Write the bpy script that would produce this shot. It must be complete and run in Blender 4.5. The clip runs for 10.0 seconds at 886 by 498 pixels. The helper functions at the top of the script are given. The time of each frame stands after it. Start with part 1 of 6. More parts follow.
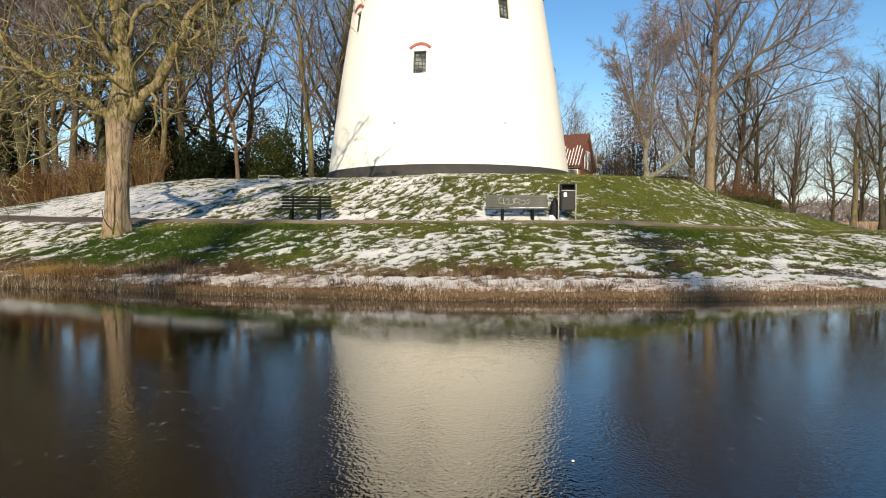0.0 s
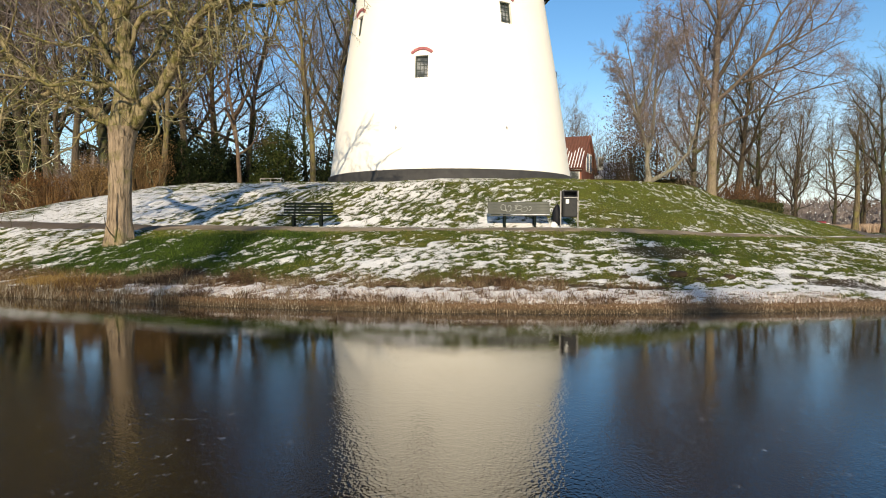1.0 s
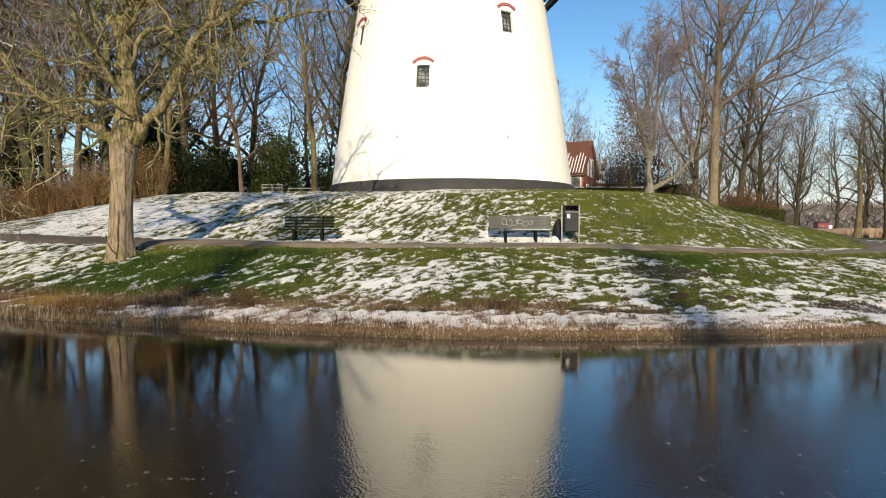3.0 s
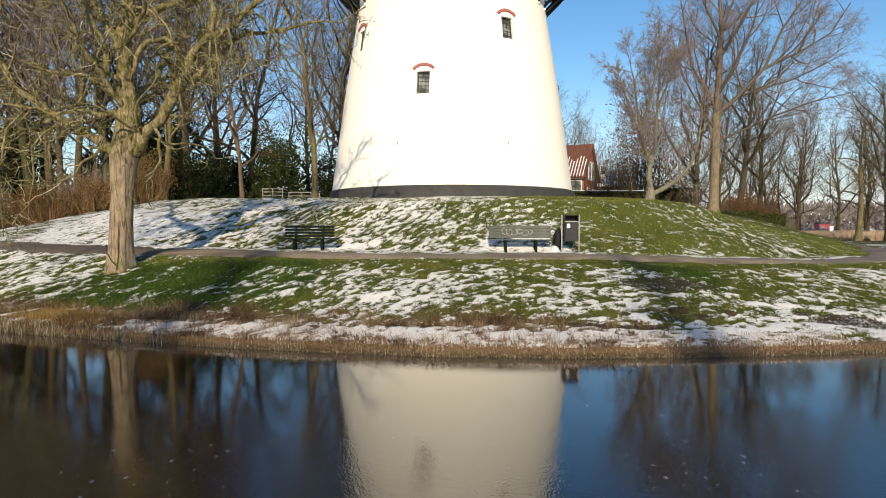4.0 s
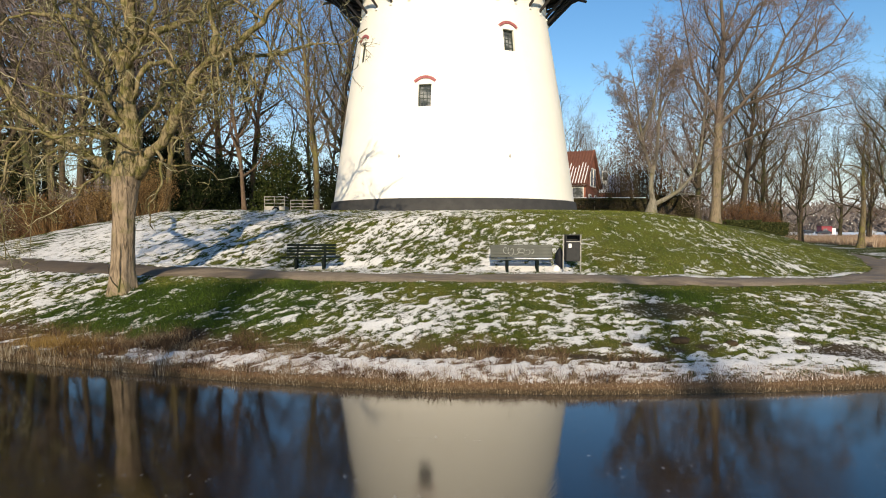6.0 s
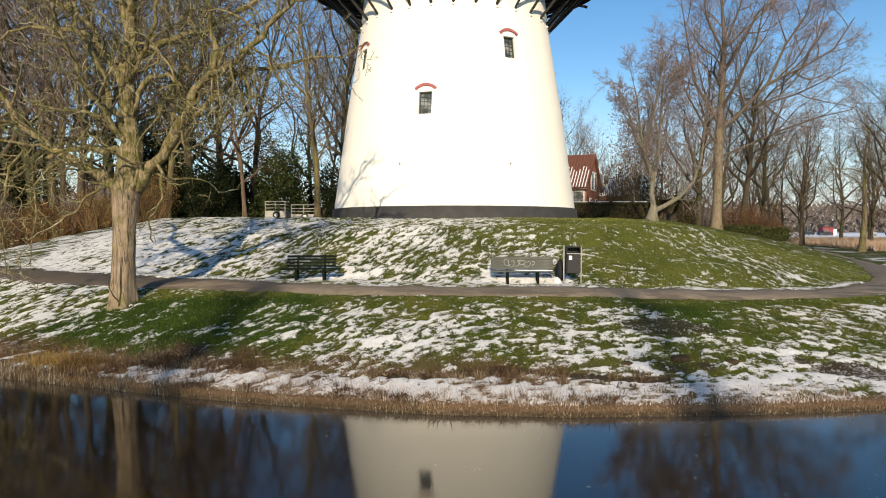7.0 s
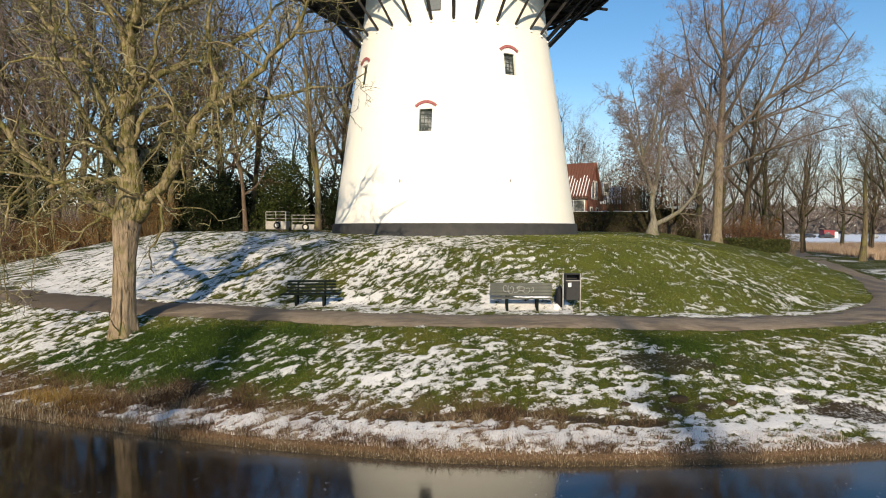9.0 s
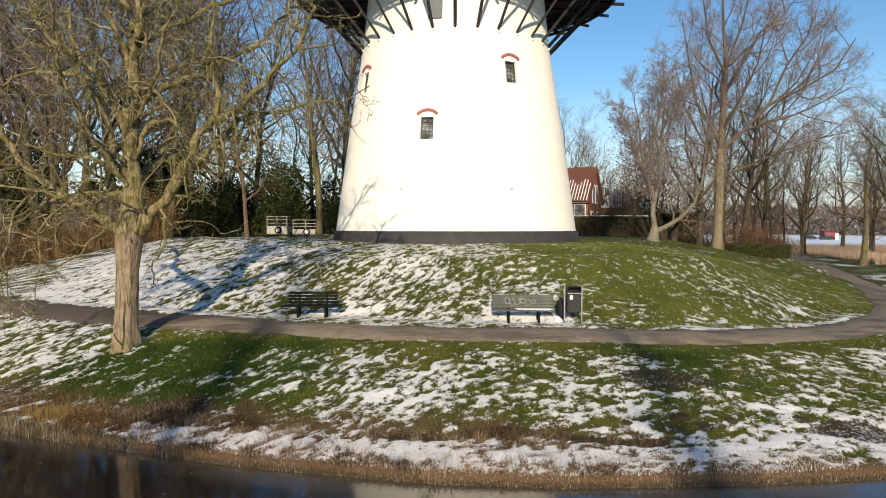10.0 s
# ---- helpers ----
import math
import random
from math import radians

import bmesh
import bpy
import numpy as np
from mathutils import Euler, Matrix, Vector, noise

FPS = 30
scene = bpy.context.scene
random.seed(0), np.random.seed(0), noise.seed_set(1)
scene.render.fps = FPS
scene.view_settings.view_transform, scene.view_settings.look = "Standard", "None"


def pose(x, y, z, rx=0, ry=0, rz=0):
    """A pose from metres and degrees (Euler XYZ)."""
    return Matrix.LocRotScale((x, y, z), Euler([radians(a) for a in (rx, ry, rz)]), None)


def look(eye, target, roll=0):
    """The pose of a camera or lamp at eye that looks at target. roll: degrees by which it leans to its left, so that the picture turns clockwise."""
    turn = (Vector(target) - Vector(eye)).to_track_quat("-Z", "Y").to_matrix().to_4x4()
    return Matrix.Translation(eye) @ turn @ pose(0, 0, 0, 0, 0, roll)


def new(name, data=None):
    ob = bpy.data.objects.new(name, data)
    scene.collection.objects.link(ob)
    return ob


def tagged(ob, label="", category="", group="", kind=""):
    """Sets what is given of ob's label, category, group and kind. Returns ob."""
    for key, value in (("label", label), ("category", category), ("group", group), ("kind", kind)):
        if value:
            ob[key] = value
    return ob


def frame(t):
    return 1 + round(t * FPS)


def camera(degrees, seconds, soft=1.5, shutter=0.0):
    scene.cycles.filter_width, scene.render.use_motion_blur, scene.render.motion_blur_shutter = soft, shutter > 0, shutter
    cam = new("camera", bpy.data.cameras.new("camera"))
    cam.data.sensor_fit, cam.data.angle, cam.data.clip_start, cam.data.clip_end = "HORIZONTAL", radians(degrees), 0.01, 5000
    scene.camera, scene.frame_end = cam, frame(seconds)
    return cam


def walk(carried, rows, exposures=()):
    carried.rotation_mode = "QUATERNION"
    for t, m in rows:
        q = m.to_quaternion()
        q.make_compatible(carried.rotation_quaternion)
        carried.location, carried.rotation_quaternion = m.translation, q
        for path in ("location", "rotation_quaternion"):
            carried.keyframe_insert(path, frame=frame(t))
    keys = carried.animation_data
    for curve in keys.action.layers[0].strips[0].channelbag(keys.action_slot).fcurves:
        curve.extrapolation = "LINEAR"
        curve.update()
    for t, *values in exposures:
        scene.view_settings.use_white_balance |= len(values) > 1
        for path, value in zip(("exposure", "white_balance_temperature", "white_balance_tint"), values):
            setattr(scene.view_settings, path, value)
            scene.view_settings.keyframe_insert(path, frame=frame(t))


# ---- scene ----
cam = camera(70.7, 10.0, soft=1.0)
METRES, EYE, TILT, LEAN, TURN = 3.7, 1.5, -1.9, 0.0, 0.0
ROWS = [
    (0.0, 0.0, 0.0, 0.0, 0.0, 0.0, -0.0),
    (0.5, -0.0034, -0.0013, 0.0298, 0.05, 0.01, -0.01),
    (1.0, -0.0078, 0.0003, 0.064, 0.11, 0.02, -0.01),
    (1.5, -0.0046, 0.0013, 0.0967, 0.15, 0.02, -0.02),
    (2.0, -0.0012, 0.0024, 0.1328, 0.19, 0.02, -0.01),
    (2.5, -0.0017, 0.0032, 0.1639, 0.24, 0.04, -0.01),
    (4.0, 0.0095, 0.0018, 0.2967, 0.37, 0.04, 0.02),
    (4.5, 0.0104, 0.0013, 0.3423, 0.41, 0.04, 0.01),
    (5.0, 0.0075, 0.0015, 0.3902, 0.45, 0.04, 0.02),
    (5.5, 0.0094, 0.0017, 0.4356, 0.49, 0.04, 0.02),
    (7.0, 0.0167, 0.0044, 0.6077, 0.61, -0.01, 0.01),
    (7.5, 0.0184, 0.0051, 0.6693, 0.64, -0.01, 0.02),
    (8.0, 0.0254, 0.0015, 0.7378, 0.66, -0.04, 0.0),
    (8.5, 0.032, -0.0027, 0.8037, 0.68, -0.06, -0.01),
    (9.0, 0.0319, -0.0086, 0.8737, 0.71, -0.08, -0.04),
    (9.5, 0.0253, -0.0146, 0.9341, 0.72, -0.08, -0.06),
    (10.0, 0.0181, -0.0219, 0.9956, 0.74, -0.1, -0.08),
]
walk(cam, [(t, pose(0, 0, EYE, TILT, LEAN, TURN) @ pose(METRES * x, METRES * y, METRES * z, 90 + pitch, roll, yaw)) for t, x, y, z, yaw, pitch, roll in ROWS],
     exposures=((0.0, 0.32, 7500, 10), (10.0, 0.21, 7450, 10)))

# ------------------------------------------------------------------ world, sun, exposure
SUN_EL, SUN_AZ = radians(21), radians(180)
world = bpy.data.worlds.new("sky")
scene.world = world
world.use_nodes = True
wn, wl = world.node_tree.nodes, world.node_tree.links
wn.clear()
sky = wn.new("ShaderNodeTexSky")
sky.sky_type, sky.sun_disc = "NISHITA", False
sky.sun_elevation, sky.sun_rotation = SUN_EL, SUN_AZ
sky.air_density, sky.dust_density, sky.ozone_density = 1.0, 0.0, 3.0
bg = wn.new("ShaderNodeBackground")
bg.inputs["Strength"].default_value = 0.143
wo = wn.new("ShaderNodeOutputWorld")
co = wn.new("ShaderNodeTexCoord")
split = wn.new("ShaderNodeSeparateXYZ")
wl.new(co.outputs["Generated"], split.inputs[0])
low = wn.new("ShaderNodeMapRange")
low.interpolation_type = "SMOOTHSTEP"
low.inputs["From Min"].default_value, low.inputs["From Max"].default_value = 0.24, 0.0
wl.new(split.outputs["Z"], low.inputs["Value"])
drift = wn.new("ShaderNodeMapping")
drift.inputs["Scale"].default_value = (1.4, 1.4, 5.0)
wl.new(co.outputs["Generated"], drift.inputs["Vector"])
veil = wn.new("ShaderNodeTexNoise")
veil.inputs["Scale"].default_value, veil.inputs["Detail"].default_value = 2.6, 6.0
wl.new(drift.outputs[0], veil.inputs["Vector"])
thick = wn.new("ShaderNodeMapRange")
thick.inputs["From Min"].default_value, thick.inputs["From Max"].default_value = 0.3, 0.75
thick.inputs["To Min"].default_value, thick.inputs["To Max"].default_value = 0.35, 1.0
wl.new(veil.outputs["Fac"], thick.inputs["Value"])
amount = wn.new("ShaderNodeMath")
amount.operation = "MULTIPLY"
wl.new(low.outputs[0], amount.inputs[0])
wl.new(thick.outputs[0], amount.inputs[1])
haze = wn.new("ShaderNodeMix")
haze.data_type = "RGBA"
wl.new(amount.outputs[0], haze.inputs["Factor"])
tone = wn.new("ShaderNodeHueSaturation")
tone.inputs["Saturation"].default_value = 1.24
tone.inputs["Hue"].default_value = 0.503
wl.new(sky.outputs[0], tone.inputs["Color"])
wl.new(tone.outputs[0], haze.inputs[6])
haze.inputs[7].default_value = (3.6, 4.2, 5.4, 1)
wl.new(haze.outputs[2], bg.inputs["Color"])
wl.new(bg.outputs[0], wo.inputs["Surface"])
sun = new("sun", bpy.data.lights.new("sun", "SUN"))
sun.data.energy, sun.data.angle, sun.data.color = 4.8, radians(0.53), (1.0, 0.89, 0.71)
sun.matrix_world = look((-1.5, -60 * math.cos(SUN_EL), 60 * math.sin(SUN_EL)), (0, 0, 0))


# ------------------------------------------------------------------ materials
class Nodes:
    """A small writer of node materials."""

    def __init__(self, name, rough=0.8, spec=0.3, metal=0.0):
        self.mat = bpy.data.materials.new(name)
        self.mat.use_nodes = True
        self.n, self.l = self.mat.node_tree.nodes, self.mat.node_tree.links
        self.bsdf = self.n["Principled BSDF"]
        self.bsdf.inputs["Roughness"].default_value = rough
        self.bsdf.inputs["Specular IOR Level"].default_value = spec
        self.bsdf.inputs["Metallic"].default_value = metal
        self.co = self.n.new("ShaderNodeTexCoord").outputs["Object"]

    def put(self, socket, value):
        if isinstance(value, bpy.types.NodeSocket):
            self.l.new(value, socket)
        else:
            socket.default_value = value

    def stretch(self, sx, sy, sz, source=None):
        m = self.n.new("ShaderNodeMapping")
        self.l.new(source or self.co, m.inputs["Vector"])
        m.inputs["Scale"].default_value = (sx, sy, sz)
        return m.outputs[0]

    def noise(self, scale, detail=3.0, rough=0.55, vector=None, out="Fac"):
        t = self.n.new("ShaderNodeTexNoise")
        t.inputs["Scale"].default_value, t.inputs["Detail"].default_value = scale, detail
        t.inputs["Roughness"].default_value = rough
        self.l.new(vector or self.co, t.inputs["Vector"])
        return t.outputs[out]

    def ramp(self, fac, *stops):
        r = self.n.new("ShaderNodeValToRGB")
        e = r.color_ramp.elements
        while len(e) < len(stops):
            e.new(0.5)
        for el, (p, c) in zip(e, stops):
            el.position = p
            el.color = (*c, 1) if isinstance(c, tuple) else (c, c, c, 1)
        self.put(r.inputs["Fac"], fac)
        return r.outputs["Color"]

    def mix(self, fac, a, b, kind="MIX"):
        m = self.n.new("ShaderNodeMix")
        m.data_type, m.blend_type = "RGBA", kind
        self.put(m.inputs["Factor"], fac)
        self.put(m.inputs[6], a if not isinstance(a, tuple) else (*a, 1))
        self.put(m.inputs[7], b if not isinstance(b, tuple) else (*b, 1))
        return m.outputs[2]

    def math(self, op, a, b=0.0, clamp=False):
        m = self.n.new("ShaderNodeMath")
        m.operation, m.use_clamp = op, clamp
        self.put(m.inputs[0], a)
        self.put(m.inputs[1], b)
        return m.outputs[0]

    def attribute(self, name):
        a = self.n.new("ShaderNodeAttribute")
        a.attribute_name = name
        return a.outputs["Fac"]

    def island(self):
        return self.n.new("ShaderNodeNewGeometry").outputs["Random Per Island"]

    def random(self):
        return self.n.new("ShaderNodeObjectInfo").outputs["Random"]

    def bump(self, height, strength=0.4, distance=0.02):
        b = self.n.new("ShaderNodeBump")
        b.inputs["Strength"].default_value, b.inputs["Distance"].default_value = strength, distance
        self.l.new(height, b.inputs["Height"])
        self.l.new(b.outputs[0], self.bsdf.inputs["Normal"])

    def colour(self, c):
        self.put(self.bsdf.inputs["Base Color"], c if not isinstance(c, tuple) else (*c, 1))
        return self

    def rough(self, r):
        self.put(self.bsdf.inputs["Roughness"], r)
        return self


def speckled(name, a, b, scale=6.0, rough=0.7, spec=0.3, metal=0.0, bump=0.3, distance=0.01, squash=(1, 1, 1)):
    """A surface of two near colours, mottled at two scales, with fine relief."""
    k = Nodes(name, rough, spec, metal)
    v = k.stretch(*squash)
    big, fine = k.noise(scale, 4, 0.6, v), k.noise(scale * 7, 3, 0.6, v)
    f = k.math("ADD", k.math("MULTIPLY", big, 0.65), k.math("MULTIPLY", fine, 0.35))
    k.colour(k.ramp(f, (0.3, a), (0.7, b)))
    k.rough(k.ramp(fine, (0.2, max(0.05, rough - 0.12)), (0.8, min(1, rough + 0.1))))
    k.bump(f, bump, distance)
    return k.mat


def bark(name, dark, light, moss, moss_amount, furrow=16, moss_scale=1.3):
    """Furrowed bark with pale plates, dark cracks and patches of lichen and moss."""
    k = Nodes(name, 0.9, 0.15)
    v = k.stretch(1, 1, 0.22)
    bent = k.mix(0.12, k.co, k.noise(2.4, 2, 0.5, None, "Color"), "ADD")
    ridges, patches, green = k.noise(furrow, 4, 0.65, k.stretch(1, 1, 0.2, bent)), k.noise(2.2, 3), k.noise(moss_scale, 4, 0.65)
    cracks = k.ramp(k.noise(furrow * 0.32, 2, 0.5, k.stretch(1, 1, 0.14, bent)), (0.47, 0.0), (0.505, 1.0), (0.54, 0.0))
    c = k.mix(patches, k.ramp(ridges, (0.36, dark), (0.62, light)), tuple(0.8 * x for x in light))
    c = k.mix(k.ramp(k.noise(9, 4, 0.7, v), (0.45, 0.0), (0.75, 0.45)), c, tuple(1.25 * x for x in light))
    g = k.ramp(green, (0.62 - moss_amount * 0.35, 0.0), (0.72 - moss_amount * 0.25, 1.0))
    c = k.mix(k.math("MULTIPLY", g, 0.8), c, k.mix(ridges, tuple(0.45 * x for x in moss), tuple(1.2 * x for x in moss)))
    c = k.mix(k.math("MULTIPLY", cracks, 0.6), c, tuple(0.6 * x for x in dark))
    k.colour(c)
    k.bump(k.math("SUBTRACT", ridges, k.math("MULTIPLY", cracks, 0.5)), 0.8, 0.04)
    return k.mat


def ground_material():
    k = Nodes("winter_grass", 0.95, 0.1)
    fine, mid, big = k.noise(38, 3, 0.7), k.noise(6, 4, 0.6), k.noise(0.55, 3)
    grass = k.mix(k.ramp(mid, (0.3, 0.0), (0.7, 1.0)), (0.046, 0.068, 0.008), (0.118, 0.138, 0.016))
    grass = k.mix(k.ramp(k.noise(1.6, 3), (0.42, 0.0), (0.66, 0.8)), grass, (0.020, 0.040, 0.007))
    grass = k.mix(k.ramp(big, (0.46, 0.0), (0.68, 0.6)), grass, (0.180, 0.155, 0.032))
    grass = k.mix(k.math("MULTIPLY", k.attribute("dry"), 0.75), grass, k.mix(mid, (0.096, 0.120, 0.020), (0.172, 0.184, 0.034)))
    grass = k.mix(k.ramp(k.noise(2.6, 5, 0.7), (0.52, 0.0), (0.68, 0.6)), grass, (0.100, 0.066, 0.026))
    # the darker green carries tree shade as well as lush growth
    grass = k.mix(k.math("MULTIPLY", k.attribute("lush_shade"), 0.85), grass, k.mix(mid, (0.012, 0.030, 0.004), (0.042, 0.078, 0.008)))
    grass = k.mix(k.ramp(fine, (0.35, 0.75), (0.65, 0.0)), grass, (0.022, 0.030, 0.008))
    dead = k.mix(k.ramp(fine, (0.35, 0.0), (0.65, 1.0)), (0.060, 0.030, 0.018), (0.235, 0.150, 0.085))
    c = k.mix(k.attribute("dead"), grass, dead)
    c = k.mix(k.attribute("mud_shade"), c, k.mix(mid, (0.030, 0.022, 0.014), (0.075, 0.055, 0.032)))
    edge = k.math("ADD", k.attribute("snow"), k.math("MULTIPLY", k.math("SUBTRACT", fine, 0.5), 1.7))
    strings = k.noise(15, 4, 0.7, k.mix(0.06, k.co, k.noise(3, 2, 0.5, None, "Color"), "ADD"))
    edge = k.math("ADD", edge, k.math("MULTIPLY", k.math("SUBTRACT", strings, 0.5), 2.2))
    cover = k.ramp(edge, (0.42, 0.0), (0.54, 0.7), (0.72, 1.0))
    white = k.mix(k.ramp(k.noise(26, 4, 0.7), (0.3, 0.0), (0.7, 1.0)), (0.65, 0.645, 0.645), (0.87, 0.855, 0.835))
    k.colour(k.mix(cover, c, white))
    k.rough(k.ramp(cover, (0.0, 0.95), (1.0, 0.55)))
    k.bump(k.math("ADD", k.math("MULTIPLY", fine, 0.6), k.math("ADD", mid, k.math("MULTIPLY", cover, 0.8))), 0.75, 0.04)
    return k.mat


def ice_material():
    k = Nodes("thin_ice", 0.1, 0.5)
    k.bsdf.inputs["IOR"].default_value = 1.62
    fine, mid, patch = k.noise(44, 0.8, 0.5, k.stretch(1, 0.85, 1)), k.noise(10, 1, 0.5, k.stretch(1, 1.1, 1)), k.noise(0.5, 4)
    specks = k.noise(11, 3, 0.6, k.stretch(1, 0.6, 1))
    frost = k.math("MULTIPLY", k.ramp(specks, (0.63, 0.0), (0.72, 1.0)), k.ramp(patch, (0.42, 0.0), (0.6, 0.5)))
    c = k.mix(patch, (0.005, 0.003, 0.0018), (0.013, 0.008, 0.004))
    c = k.mix(frost, c, (0.30, 0.32, 0.34))
    # the ice near the middle of the pond is wet and rippled, towards the mill smooth
    sep = k.n.new("ShaderNodeSeparateXYZ")
    k.l.new(k.co, sep.inputs[0])
    # a duller, rougher tan rim follows the bank
    rim = k.math("ADD", sep.outputs["Y"], k.math("MULTIPLY", k.math("MINIMUM", k.math("ADD", sep.outputs["X"], 1.0), 0.0), 0.32))
    rim = k.math("ADD", rim, k.math("MULTIPLY", k.math("SUBTRACT", k.noise(1.4, 4, 0.6, k.stretch(0.4, 1, 1)), 0.5), 1.6))
    rim = k.ramp(k.math("SUBTRACT", rim, 11.0), (0.0, 0.0), (1.0, 1.0))
    k.colour(k.mix(k.math("MULTIPLY", rim, 0.22), c, (0.30, 0.24, 0.17)))
    k.rough(k.math("ADD", k.ramp(patch, (0.35, 0.004), (0.7, 0.016)), k.math("MULTIPLY", rim, 0.10)))
    zone = k.math("ADD", k.math("MULTIPLY", sep.outputs["Y"], 0.1), k.math("MULTIPLY", k.math("SUBTRACT", patch, 0.5), 0.5))
    ripple = k.ramp(zone, (0.40, 1.0), (0.85, 0.13))
    k.bump(k.math("MULTIPLY", k.math("ADD", k.math("MULTIPLY", fine, 1.2), k.math("MULTIPLY", mid, 0.7)), ripple), 0.20, 0.010)
    return k.mat


def asphalt_material():
    """Worn tan asphalt with fine grit and darker stretches, part damp and part painted tree shade."""
    k = Nodes("worn_asphalt", 0.9, 0.25)
    grit, mid, damp = k.noise(60, 3, 0.7), k.noise(3.0, 4, 0.6), k.noise(0.35, 5, 0.65, k.stretch(1, 2.4, 1))
    c = k.mix(k.ramp(mid, (0.3, 0.0), (0.7, 1.0)), (0.200, 0.155, 0.112), (0.330, 0.262, 0.192))
    c = k.mix(k.ramp(grit, (0.35, 0.5), (0.6, 0.0)), c, (0.11, 0.086, 0.064))
    sep = k.n.new("ShaderNodeSeparateXYZ")
    k.l.new(k.co, sep.inputs[0])
    # extra darkening to the left and right: damp and tree shade in one colour
    where = k.math("ADD", k.ramp(k.math("MULTIPLY", sep.outputs["X"], -0.1), (0.85, 0.0), (1.0, 0.16)), k.ramp(k.math("MULTIPLY", sep.outputs["X"], 0.1), (0.5, 0.0), (0.7, 0.06)))
    damp_shade = k.ramp(k.math("ADD", damp, where), (0.53, 0.0), (0.60, 1.0))
    k.colour(k.mix(k.math("MULTIPLY", damp_shade, 0.72), c, (0.075, 0.058, 0.044)))
    k.rough(k.ramp(damp_shade, (0.0, 0.92), (1.0, 0.6)))
    k.bump(k.math("ADD", grit, mid), 0.4, 0.008)
    return k.mat


def islands(name, stops, rough=0.85, spec=0.15, patch=0.0):
    """Blades, stems and leaves, each of its own shade, and with patch in drifts of darker and paler growth."""
    k = Nodes(name, rough, spec)
    fac = k.island()
    if patch:
        drift = k.math("MULTIPLY", k.math("SUBTRACT", k.noise(0.9, 3, 0.6), 0.5), patch)
        fac = k.math("ADD", fac, drift, True)
    k.colour(k.ramp(fac, *stops))
    return k.mat


